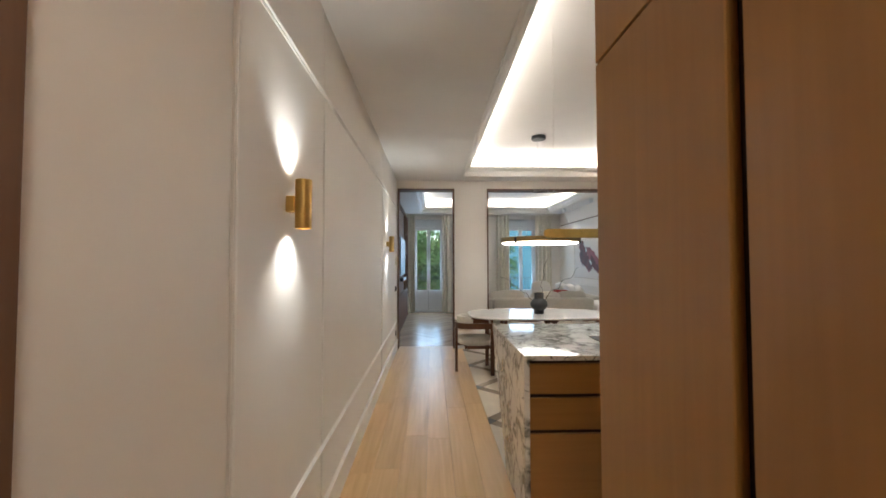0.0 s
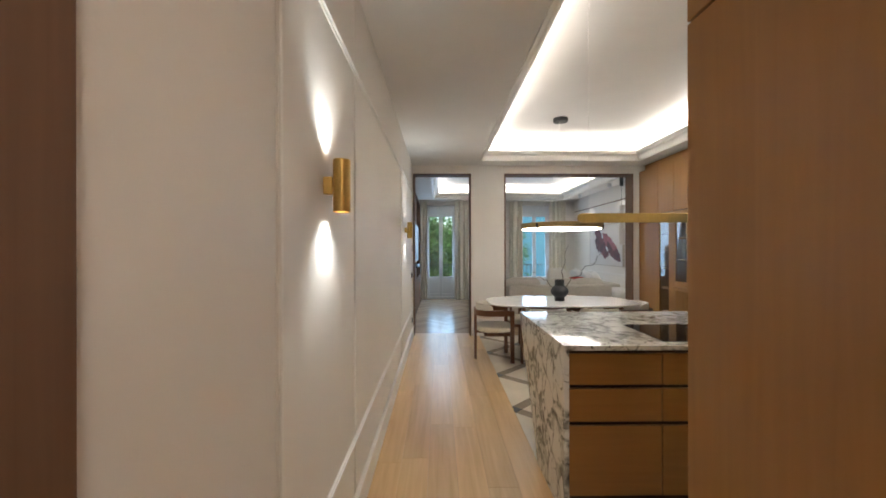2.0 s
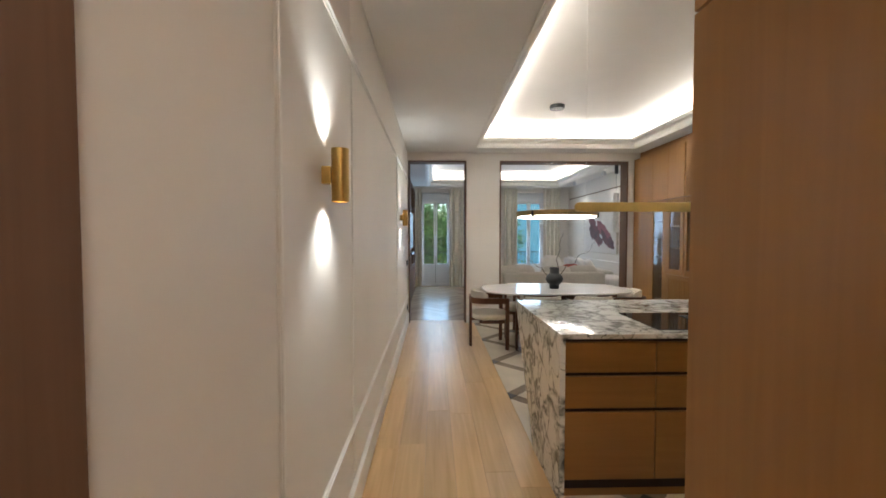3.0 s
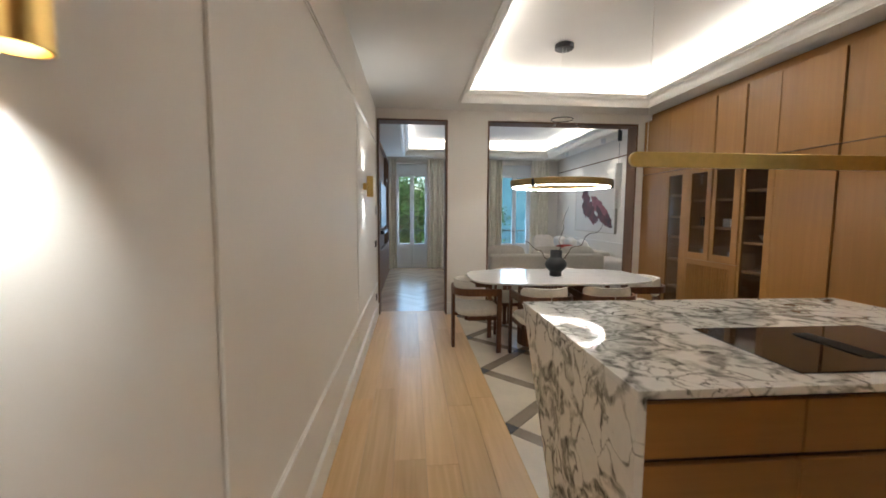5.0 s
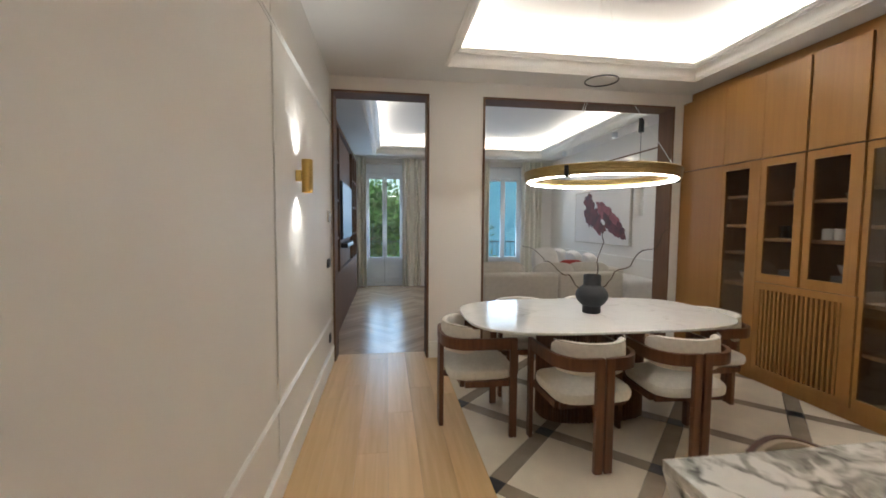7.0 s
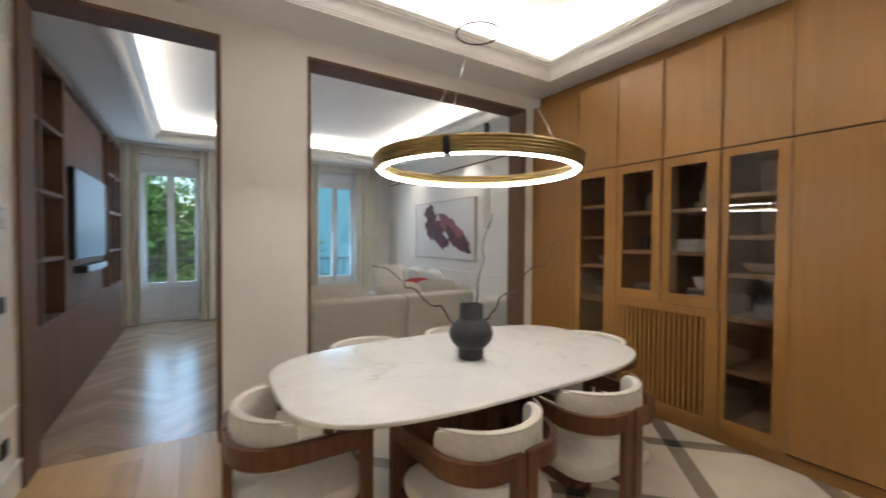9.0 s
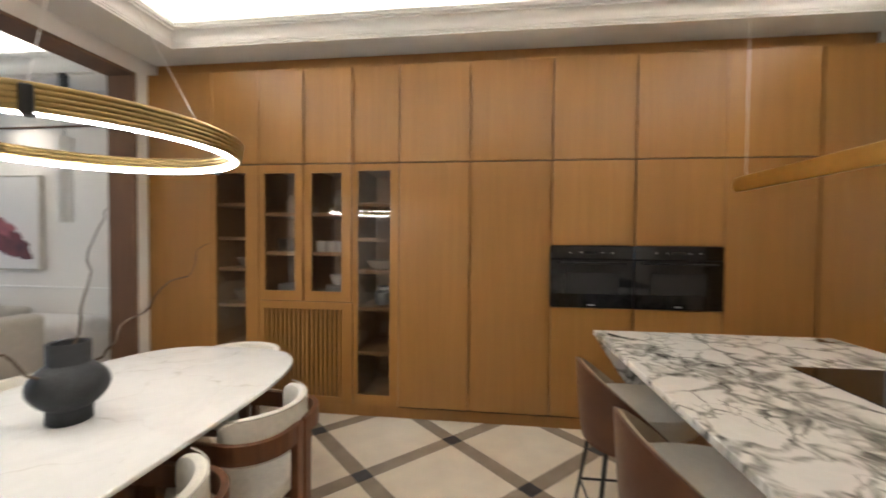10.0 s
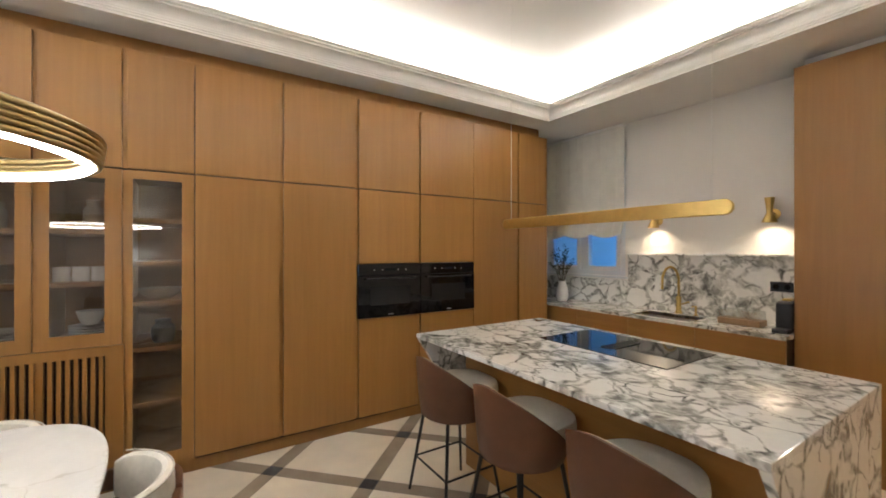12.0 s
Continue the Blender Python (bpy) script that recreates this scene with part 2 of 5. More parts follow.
FACADE = mat("teal_facade", (0.10, 0.30, 0.40), 0.8, vary=0.06, vscale=0.6)
GROUND = mat("ground_gravel", (0.16, 0.14, 0.11), 0.9, vary=0.2, vscale=0.5)
CANVAS = mat("canvas_white", (0.76, 0.74, 0.72), 0.8, bump=0.15, bscale=300, vary=0.02)
INK = mat("oxblood_ink", (0.10, 0.014, 0.014), 0.6, vary=0.6, vscale=6)
INK2 = mat("rose_ink", (0.30, 0.075, 0.075), 0.6, vary=0.4, vscale=6)
GLASS = glass_mat("window_glass", (0.93, 0.98, 1.0), 0.08)
CABGLASS = glass_mat("smoked_cabinet_glass", (0.86, 0.84, 0.82), 0.08)
CLEAR = glass_mat("drinking_glass", (0.9, 0.92, 0.92), 0.18)
LED = glow("led_white", (1, 0.98, 0.96), 27.0)
LEDWARM = glow("led_warm", (1, 0.86, 0.66), 14.0)
BULB = glow("downlight_lens", (1, 0.93, 0.82), 6.0)
DUSK = glow("dusk_sky", (0.10, 0.33, 0.80), 0.85)


# ---- building helpers ----
def box(bm, x0, x1, y0, y1, z0, z1, bev=0.0, seg=1):
    b = bmesh.new() if bev else bm
    vs = bmesh.ops.create_cube(b, size=1)["verts"]
    for v in vs:
        v.co = Vector(((x0 + x1) / 2 + v.co.x * (x1 - x0), (y0 + y1) / 2 + v.co.y * (y1 - y0), (z0 + z1) / 2 + v.co.z * (z1 - z0)))
    if bev:
        bmesh.ops.bevel(b, geom=b.edges[:], offset=bev, segments=seg, profile=0.5, affect="EDGES")
        me = bpy.data.meshes.new("tmp")
        b.to_mesh(me)
        b.free()
        bm.from_mesh(me)
        bpy.data.meshes.remove(me)
    return bm


def B(*a, **k):
    return box(bmesh.new(), *a, **k)


def prism(bm, pts, z0, z1, chamfer=0.0):
    """Extrude a flat outline (anticlockwise) from z0 to z1."""
    lo = [bm.verts.new((x, y, z0)) for x, y in pts]
    hi = [bm.verts.new((x, y, z1 - chamfer)) for x, y in pts]
    n = len(pts)
    for i in range(n):
        bm.faces.new((lo[i], lo[(i + 1) % n], hi[(i + 1) % n], hi[i]))
    if chamfer:
        cx, cy = sum(p[0] for p in pts) / n, sum(p[1] for p in pts) / n
        top = []
        for x, y in pts:
            d = math.hypot(cx - x, cy - y)
            top.append(bm.verts.new((x + (cx - x) / d * chamfer * 1.4, y + (cy - y) / d * chamfer * 1.4, z1)))
        for i in range(n):
            bm.faces.new((hi[i], hi[(i + 1) % n], top[(i + 1) % n], top[i]))
        hi = top
    bm.faces.new(hi)
    bm.faces.new(lo[::-1])
    return bm


def lathe(bm, prof, x=0, y=0, z=0, n=32):
    """Turn a profile of (radius, height) round the upright axis."""
    rings = []
    for r, h in prof:
        rings.append([bm.verts.new((x + r * math.cos(2 * math.pi * i / n), y + r * math.sin(2 * math.pi * i / n), z + h)) for i in range(n)])
    for a, b in zip(rings, rings[1:]):
        for i in range(n):
            bm.faces.new((a[i], a[(i + 1) % n], b[(i + 1) % n], b[i]))
    for ring, flip in ((rings[0], True), (rings[-1], False)):
        if prof[0 if flip else -1][0] > 1e-4:
            bm.faces.new(ring[::-1] if flip else ring)
    return bm


def tube(bm, pts, r, n=8, closed=False):
    """A round bar along points; r is one radius or one for each point."""
    pts = [Vector(p) for p in pts]
    rs = r if isinstance(r, (list, tuple)) else [r] * len(pts)
    rings, up = [], None
    m = len(pts)
    for i, p in enumerate(pts):
        a, b = (pts[(i - 1) % m], pts[(i + 1) % m]) if closed else (pts[max(i - 1, 0)], pts[min(i + 1, m - 1)])
        d = (b - a).normalized()
        if up is None:
            up = Vector((0, 0, 1)) if abs(d.z) < 0.9 else Vector((1, 0, 0))
        s = d.cross(up).normalized()
        up = s.cross(d).normalized()
        rings.append([bm.verts.new(p + (s * math.cos(2 * math.pi * k / n) + up * math.sin(2 * math.pi * k / n)) * rs[i]) for k in range(n)])
    for a, b in zip(rings, rings[1:] + ([rings[0]] if closed else [])):
        for k in range(n):
            bm.faces.new((a[k], a[(k + 1) % n], b[(k + 1) % n], b[k]))
    if not closed:
        bm.faces.new(rings[0][::-1])
        bm.faces.new(rings[-1])
    return bm


def ribbon(bm, pts, z0, z1, th, closed=False):
    """A flat band of thickness th standing on edge along a plan line; z0 and z1 may be functions of 0..1."""
    f0, f1 = (z0 if callable(z0) else lambda s: z0), (z1 if callable(z1) else lambda s: z1)
    m, rows = len(pts), []
    for i, (x, y) in enumerate(pts):
        a, b = (pts[(i - 1) % m], pts[(i + 1) % m]) if closed else (pts[max(i - 1, 0)], pts[min(i + 1, m - 1)])
        dx, dy = b[0] - a[0], b[1] - a[1]
        L = math.hypot(dx, dy)
        nx, ny, s = -dy / L * th / 2, dx / L * th / 2, i / (m - 1)
        rows.append([bm.verts.new(c) for c in ((x + nx, y + ny, f0(s)), (x - nx, y - ny, f0(s)), (x - nx, y - ny, f1(s)), (x + nx, y + ny, f1(s)))])
    for a, b in zip(rows, rows[1:] + ([rows[0]] if closed else [])):
        for k in range(4):
            bm.faces.new((a[k], a[(k + 1) % 4], b[(k + 1) % 4], b[k]))
    if not closed:
        bm.faces.new(rows[0][::-1])
        bm.faces.new(rows[-1])
    return bm


def mesh_of(name, bm, material, smooth=False):
    bmesh.ops.recalc_face_normals(bm, faces=bm.faces[:])
    me = bpy.data.meshes.new(name)
    bm.to_mesh(me)
    bm.free()
    me.materials.append(material)
    if smooth:
        me.shade_smooth()
        me.set_sharp_from_angle(angle=radians(38))
    return me


def part(name, bm, material, parent=None, label="", smooth=False):
    ob = new(name, mesh_of(name, bm, material, smooth))
    ob.parent = parent
    return tagged(ob, label)


def piece(name, me, parent, m=None):
    ob = new(name, me)
    ob.parent = parent
    if m is not None:
        ob.matrix_basis = m
    return ob


def thing(name, m, label, category, group="", kind=""):
    e = new(name)
    e.empty_display_size = 0.1
    e.matrix_basis = m
    return tagged(e, label, category, group, kind)


def structure(name, bm, material, label, category, smooth=False):
    return tagged(part(name, bm, material, None, "", smooth), label, category, kind="structure")


def soften(ob, w=0.004, seg=2):
    k = ob.modifiers.new("bevel", "BEVEL")
    k.width, k.segments, k.limit_method, k.angle_limit = w, seg, "ANGLE", radians(40)
    return ob


def squircle(a, b, p=2.6, n=64):
    out = []
    for i in range(n):
        c, s = math.cos(2 * math.pi * i / n), math.sin(2 * math.pi * i / n)
        out.append((a * math.copysign(abs(c) ** (2 / p), c), b * math.copysign(abs(s) ** (2 / p), s)))
    return out


def cushion_bm(w, d, h, p=4.0, n=40, lay=7, bulge=0.5):
    """A soft, rounded cushion w x d x h, its base at z 0."""
    bm, rings = bmesh.new(), []
    for j in range(lay):
        u = -1 + 2 * j / (lay - 1)
        k = (1 - abs(u) ** 3) ** 0.5 * 0.16 + 0.84 if abs(u) < 1 else 0.80
        rings.append([bm.verts.new((x * k, y * k, h / 2 + u * h / 2)) for x, y in squircle(w / 2, d / 2, p, n)])
    for a, b in zip(rings, rings[1:]):
        for i in range(n):
            bm.faces.new((a[i], a[(i + 1) % n], b[(i + 1) % n], b[i]))
    for ring, z, flip in ((rings[0], 0, True), (rings[-1], h, False)):
        mid = [bm.verts.new((v.co.x * 0.5, v.co.y * 0.5, z + (-1 if flip else 1) * h * 0.10 * bulge)) for v in ring]
        for i in range(n):
            bm.faces.new((ring[i], ring[(i + 1) % n], mid[(i + 1) % n], mid[i]))
        bm.faces.new(mid)
    return bm


# ---- structure ----
LW, EW, CF, KW = -0.535, 6.80, 3.36, 0.58   # left wall, end wall, cabinet fronts, kitchen wall
RX = 3.98                                   # wall behind the cabinets
LFAR, LRX, LLX = 11.70, 3.92, -0.98         # living room: far, right and left walls
EW2 = 7.02                                  # living side of the end wall
TOP = 3.32

structure("subfloor", B(-1.4, 4.3, -2.2, LFAR + 0.15, -0.25, -0.012), GROUT, "grey screed under the floor coverings", "floor")
JOINTS = ((1.088, 1.108), (2.104, 2.118), (4.730, 4.744))   # recessed upright joints in the corridor wall
w = bmesh.new()
yy = 0.457
for a, b in JOINTS:
    box(w, LW - 0.16, LW, yy, a, 0, TOP)
    box(w, LW - 0.16, LW - 0.016, a, b, 0, TOP)
    yy = b
box(w, LW - 0.16, LW, yy, EW, 0, TOP)
structure("wall_corridor", w, PAINT, "off-white painted corridor wall", "wall")
w = bmesh.new()
box(w, LW - 0.6, LW + 0.016, EW, EW2, 0, TOP)
box(w, 0.469, 1.041, EW, EW2, 0, TOP)
box(w, 3.26, RX + 0.3, EW, EW2, 0, TOP)
box(w, LW + 0.016, 0.469, EW, EW2, 2.774, TOP)
box(w, 1.041, 3.26, EW, EW2, 2.774, TOP)
structure("wall_between_rooms", w, PAINT, "off-white wall with two framed openings", "wall")
structure("wall_cabinets", B(RX, RX + 0.16, -2.2, EW, 0, TOP), PAINT, "white wall behind the oak cabinets", "wall")
w = bmesh.new()
WX0, WX1, WZ0, WZ1 = 2.80, 3.93, 1.235, 2.60
box(w, 0.6, WX0, KW - 0.2, KW, 0, TOP)
box(w, WX1, RX, KW - 0.2, KW, 0, TOP)
box(w, WX0, WX1, KW - 0.2, KW, 0, WZ0)
box(w, WX0, WX1, KW - 0.2, KW, WZ1, TOP)
structure("wall_kitchen", w, PAINT, "off-white kitchen wall with a window", "wall")
structure("wall_behind", B(-1.4, 1.2, -2.3, -2.15, 0, TOP), PAINT, "plain white wall closing the hallway", "wall")

# living room shell
structure("wall_living_right", B(LRX, LRX + 0.16, EW2, LFAR + 0.3, 0, TOP), PAINT, "white living-room wall with slim mouldings", "wall")
structure("wall_living_left", B(LLX - 0.16, LLX, EW2, LFAR + 0.3, 0, TOP), PAINT, "white living-room wall behind the shelves", "wall")
W1, W2 = (-0.46, 0.42), (2.33, 3.20)
w = bmesh.new()
xs = [LLX, W1[0], W1[1], W2[0], W2[1], LRX]
for a, b in ((0, 1), (2, 3), (4, 5)):
    box(w, xs[a], xs[b], LFAR, LFAR + 0.34, 0, TOP)
for a, b in (W1, W2):
    box(w, a, b, LFAR, LFAR + 0.34, 2.77, TOP)
structure("wall_windows", w, PAINT, "white wall with two balcony doors", "wall")

# ceilings: soffits round a raised tray
def tray(name, X0, X1, Y0, Y1, t, top):
    x0, x1, y0, y1 = t
    g = 0.02
    bm = bmesh.new()
    for a in ((X0, x0 - g, Y0, Y1), (x1 + g, X1, Y0, Y1), (x0 - g, x1 + g, Y0, y0 - g), (x0 - g, x1 + g, y1 + g, Y1)):
        box(bm, *a, SOFFIT, SOFFIT + 0.08)
    box(bm, x0 - 0.3, x1 + 0.3, y0 - 0.3, y1 + 0.3, top, top + 0.06)
    for a in ((x0 - 0.3, x0 - 0.24, y0 - 0.3, y1 + 0.3), (x1 + 0.24, x1 + 0.3, y0 - 0.3, y1 + 0.3), (x0 - 0.24, x1 + 0.24, y0 - 0.3, y0 - 0.24), (x0 - 0.24, x1 + 0.24, y1 + 0.24, y1 + 0.3)):
        box(bm, *a, SOFFIT + 0.08, top)
    structure(name, bm, CEIL, "white plaster ceiling with a lit, raised tray", "ceiling")


def cornice(t, label):
    """A stepped, coved plaster moulding swept round the tray's edge."""
    x0, x1, y0, y1 = t
    prof = [(-0.022, 0.0), (-0.022, -0.014), (0.002, -0.014), (0.002, 0.000), (0.012, 0.000), (0.012, 0.014), (0.020, 0.014), (0.020, 0.024)]
    prof += [(0.022 + 0.055 * (1 - math.cos(a)), 0.026 + 0.058 * math.sin(a)) for a in [math.pi / 2 * i / 6 for i in range(7)]]
    prof += [(0.077, 0.096), (0.090, 0.096), (0.090, 0.110), (0.102, 0.110), (0.108, 0.118), (0.108, 0.128), (0.098, 0.130), (0.098, 0.10), (-0.022, 0.08)]
    bm, rings = bmesh.new(), []
    for d, h in prof:
        rings.append([bm.verts.new((x, y, SOFFIT + h)) for x, y in ((x0 + d, y0 + d), (x1 - d, y0 + d), (x1 - d, y1 - d), (x0 + d, y1 - d))])
    for a, b in zip(rings, rings[1:] + rings[:1]):
        for i in range(4):
            bm.faces.new((a[i], a[(i + 1) % 4], b[(i + 1) % 4], b[i]))
    return structure("cornice", bm, TRIM, label, "cornice")


tray("ceiling_kitchen", LW - 0.16, RX, -2.3, EW, KT, 3.26)
tray("ceiling_living", LLX, LRX, EW2, LFAR, LT, 3.26)
cornice(KT, "white stepped plaster cornice round the kitchen tray")
lc = cornice(LT, "white plaster cornice with dentils in the living room")
# dentils under the living-room cornice
dm = mesh_of("dentil", B(-0.018, 0.018, -0.014, 0.014, -0.03, 0.0), TRIM)
x0, x1, y0, y1 = LT
for i in range(60):
    f = (i + 0.5) / 60
    piece("dentil", dm, lc, pose(x0 + (x1 - x0) * f, y1 + 0.045, SOFFIT - 0.003))
    piece("dentil", dm, lc, pose(x0 - 0.045, y0 + (y1 - y0) * f, SOFFIT - 0.003, 0, 0, 90))
    piece("dentil", dm, lc, pose(x1 + 0.045, y0 + (y1 - y0) * f, SOFFIT - 0.003, 0, 0, 90))

# walnut portal at the start: left lining, right cupboard block with a shadow slot
structure("door_lining", B(LW - 0.2, -0.512, -2.15, 0.455, 0, SOFFIT), PORTAL, "dark walnut lining of the hallway portal", "door lining")

# openings in the end wall: walnut linings
def lining(name, x0, x1):
    bm = bmesh.new()
    y0, y1, k = EW - 0.012, EW2 + 0.012, 0.022
    box(bm, x0, x0 + k, y0, y1, 0, 2.774)
    box(bm, x1 - k, x1, y0, y1, 0, 2.774)
    box(bm, x0 + k, x1 - k, y0, y1, 2.774 - k, 2.774)
    return structure(name, bm, PORTAL, "dark walnut lining of a wide doorway", "door frame")


lining("door_1", LW + 0.016, 0.469)
lining("door_2", 1.041, 3.26)

# baseboards and wall mouldings
def skirting(bm, x0, x1, y0, y1, cap):
    """A tall skirting with a stepped cap; cap is the outward step in x and y."""
    box(bm, x0, x1, y0, y1, 0, 0.148, 0.003)
    cx, cy = cap
    box(bm, x0, x1 + cx, y0 - cy, y1, 0.1485, 0.176, 0.006, 2)


bm = bmesh.new()
skirting(bm, LW, LW + 0.022, 1.123, EW - 0.014, (0.006, 0))
structure("baseboard", bm, TRIM, "tall white painted baseboard along the corridor", "baseboard")
bm = bmesh.new()
skirting(bm, 0.471, 1.039, EW - 0.022, EW, (0, 0.006))
structure("baseboard", bm, TRIM, "tall white painted baseboard on the pier", "baseboard")


def moulding(bm, y0, y1, z0, z1):
    """A slim double-stepped panel moulding on the corridor wall."""
    box(bm, LW, LW + 0.009, y0, y1, z0, z1, 0.003, 1)
    box(bm, LW + 0.0085, LW + 0.020, y0, y1, z0 + 0.006, z1 - 0.004, 0.004, 2)


bm = bmesh.new()
for z in (2.43, 0.474):
    moulding(bm, 1.124, EW - 0.03, z - 0.012, z + 0.012)
for a, b in JOINTS[1:]:
    for z0, z1 in ((0.487, 2.417), (0.177, 0.461)):
        box(bm, LW, LW + 0.007, b, b + 0.009, z0, z1, 0.003)
structure("trim", bm, TRIM, "slim painted panel mouldings on the corridor wall", "trim")
structure("trim", B(LW, LW + 0.010, 1.108, 1.122, 0.0, SOFFIT - 0.004, bev=0.004, seg=2), TRIM, "upright painted edge strip of a flush door", "trim")
for z in (2.55, 0.9):
    structure("trim", B(LRX - 0.014, LRX, 7.1, LFAR - 0.1, z, z + 0.02, bev=0.004), PORTAL if z > 2 else TRIM, "slim moulding on the living-room wall", "trim")

# kitchen window
win = thing("window_1", pose(0, 0, 0), "white two-sash kitchen window under a roman blind", "window", kind="structure")
yf0, yf1 = KW - 0.075, KW - 0.005
fr = bmesh.new()
box(fr, WX0, WX0 + 0.06, yf0, yf1, WZ0, WZ1)
box(fr, WX1 - 0.06, WX1, yf0, yf1, WZ0, WZ1)
box(fr, WX0 + 0.06, WX1 - 0.06, yf0, yf1, WZ0, WZ0 + 0.055)
box(fr, WX0 + 0.06, WX1 - 0.06, yf0, yf1, WZ1 - 0.06, WZ1)
box(fr, 3.33, 3.40, yf0, yf1, WZ0 + 0.055, WZ1 - 0.06)
soften(part("window_frame", fr, FRAME, win), 0.004)
for a, b in ((WX0 + 0.06, 3.33), (3.40, WX1 - 0.06)):
    s = bmesh.new()
    box(s, a, a + 0.05, yf0 + 0.012, yf1 + 0.012, WZ0 + 0.055, WZ1 - 0.06)
    box(s, b - 0.05, b, yf0 + 0.012, yf1 + 0.012, WZ0 + 0.055, WZ1 - 0.06)
    box(s, a + 0.05, b - 0.05, yf0 + 0.012, yf1 + 0.012, WZ0 + 0.055, WZ0 + 0.10)
    box(s, a + 0.05, b - 0.05, yf0 + 0.012, yf1 + 0.012, WZ1 - 0.11, WZ1 - 0.06)
    sash = soften(part("sash", s, FRAME, win), 0.004)
    part("pane", B(a + 0.05, b - 0.05, yf0 + 0.04, yf0 + 0.046, WZ0 + 0.10, WZ1 - 0.11), GLASS, sash).visible_shadow = False
part("window_sill", B(WX0 - 0.03, WX1 + 0.01, KW, KW + 0.03, WZ0 - 0.03, WZ0 - 0.004, bev=0.004), FRAME, win)
structure("backdrop", B(1.5, 5.5, -1.2, -1.15, -1, 4.5), DUSK, "blue dusk sky outside the kitchen window", "sky")

# ---- balcony doors and outdoors ----
def balcony_door(name, x0, x1, label):
    d = thing(name, pose(0, 0, 0), label, "window", kind="structure")
    yf = LFAR + 0.12
    fr = bmesh.new()
    box(fr, x0, x0 + 0.045, yf, yf + 0.10, 0, 2.77)
    box(fr, x1 - 0.045, x1, yf, yf + 0.10, 0, 2.77)
    box(fr, x0 + 0.045, x1 - 0.045, yf, yf + 0.10, 2.50, 2.77)
    box(fr, x0 + 0.045, x1 - 0.045, yf, yf + 0.10, 0, 0.07)
    soften(part("window_frame", fr, FRAME, d), 0.006)
    part("shutter_box", B(x0 + 0.06, x1 - 0.06, yf - 0.03, yf, 2.56, 2.72, bev=0.006), FRAME, d)
    xm = (x0 + x1) / 2
    for a, b in ((x0 + 0.045, xm), (xm, x1 - 0.045)):
        s, k = bmesh.new(), 0.052
        box(s, a + 0.003, a + k, yf + 0.02, yf + 0.075, 0.075, 2.495)
        box(s, b - k, b - 0.003, yf + 0.02, yf + 0.075, 0.075, 2.495)
        box(s, a + k, b - k, yf + 0.02, yf + 0.075, 2.495 - k, 2.495)
        box(s, a + k, b - k, yf + 0.02, yf + 0.075, 0.55, 0.66)
        box(s, a + k, b - k, yf + 0.02, yf + 0.075, 0.075, 0.16)
        box(s, a + k, b - k, yf + 0.035, yf + 0.06, 0.16, 0.55)
        leaf = soften(part("door_leaf", s, FRAME, d), 0.005)
        part("pane", B(a + k, b - k, yf + 0.045, yf + 0.051, 0.66, 2.495 - k), GLASS, leaf).visible_shadow = False
        part("panel", B(a + k + 0.03, b - k - 0.03, yf + 0.026, yf + 0.035, 0.19, 0.52, bev=0.004), FRAME, leaf)
    part("espagnolette", tube(bmesh.new(), [(xm, yf + 0.0, 0.9), (xm, yf + 0.0, 1.5)], 0.007), FRAME, d)
    return d


balcony_door("window_2", *W1, "white glazed balcony door with solid lower panels")
balcony_door("window_3", *W2, "white glazed balcony door beside the sofa")


def railing(x0, x1):
    r = thing("balcony_railing", pose(0, 0, 0), "black wrought-iron balcony railing outside the glazed door", "railing", "balcony railings")
    y = LFAR + 0.62
    part("slab", B(x0 - 0.2, x1 + 0.2, LFAR + 0.341, y + 0.1, -0.15, -0.02), GROUND, r, "stone balcony slab")
    for z in (0.08, 0.98):
        part("rail", B(x0 - 0.15, x1 + 0.15, y - 0.02, y + 0.02, z, z + 0.03), BLACK, r)
    me = mesh_of("baluster", tube(bmesh.new(), [(0, 0, -0.02), (0, 0, 0.99)], 0.009, 6), BLACK)
    n = int((x1 - x0 + 0.3) / 0.11)
    for i in range(n + 1):
        piece("baluster", me, r, pose(x0 - 0.15 + (x1 - x0 + 0.3) * i / n, y, 0))


railing(*W1)
railing(*W2)
structure("ground", B(-400, 400, 12.6, 900, -5.2, -5), GROUND, "pale gravel street far below the balcony", "ground")


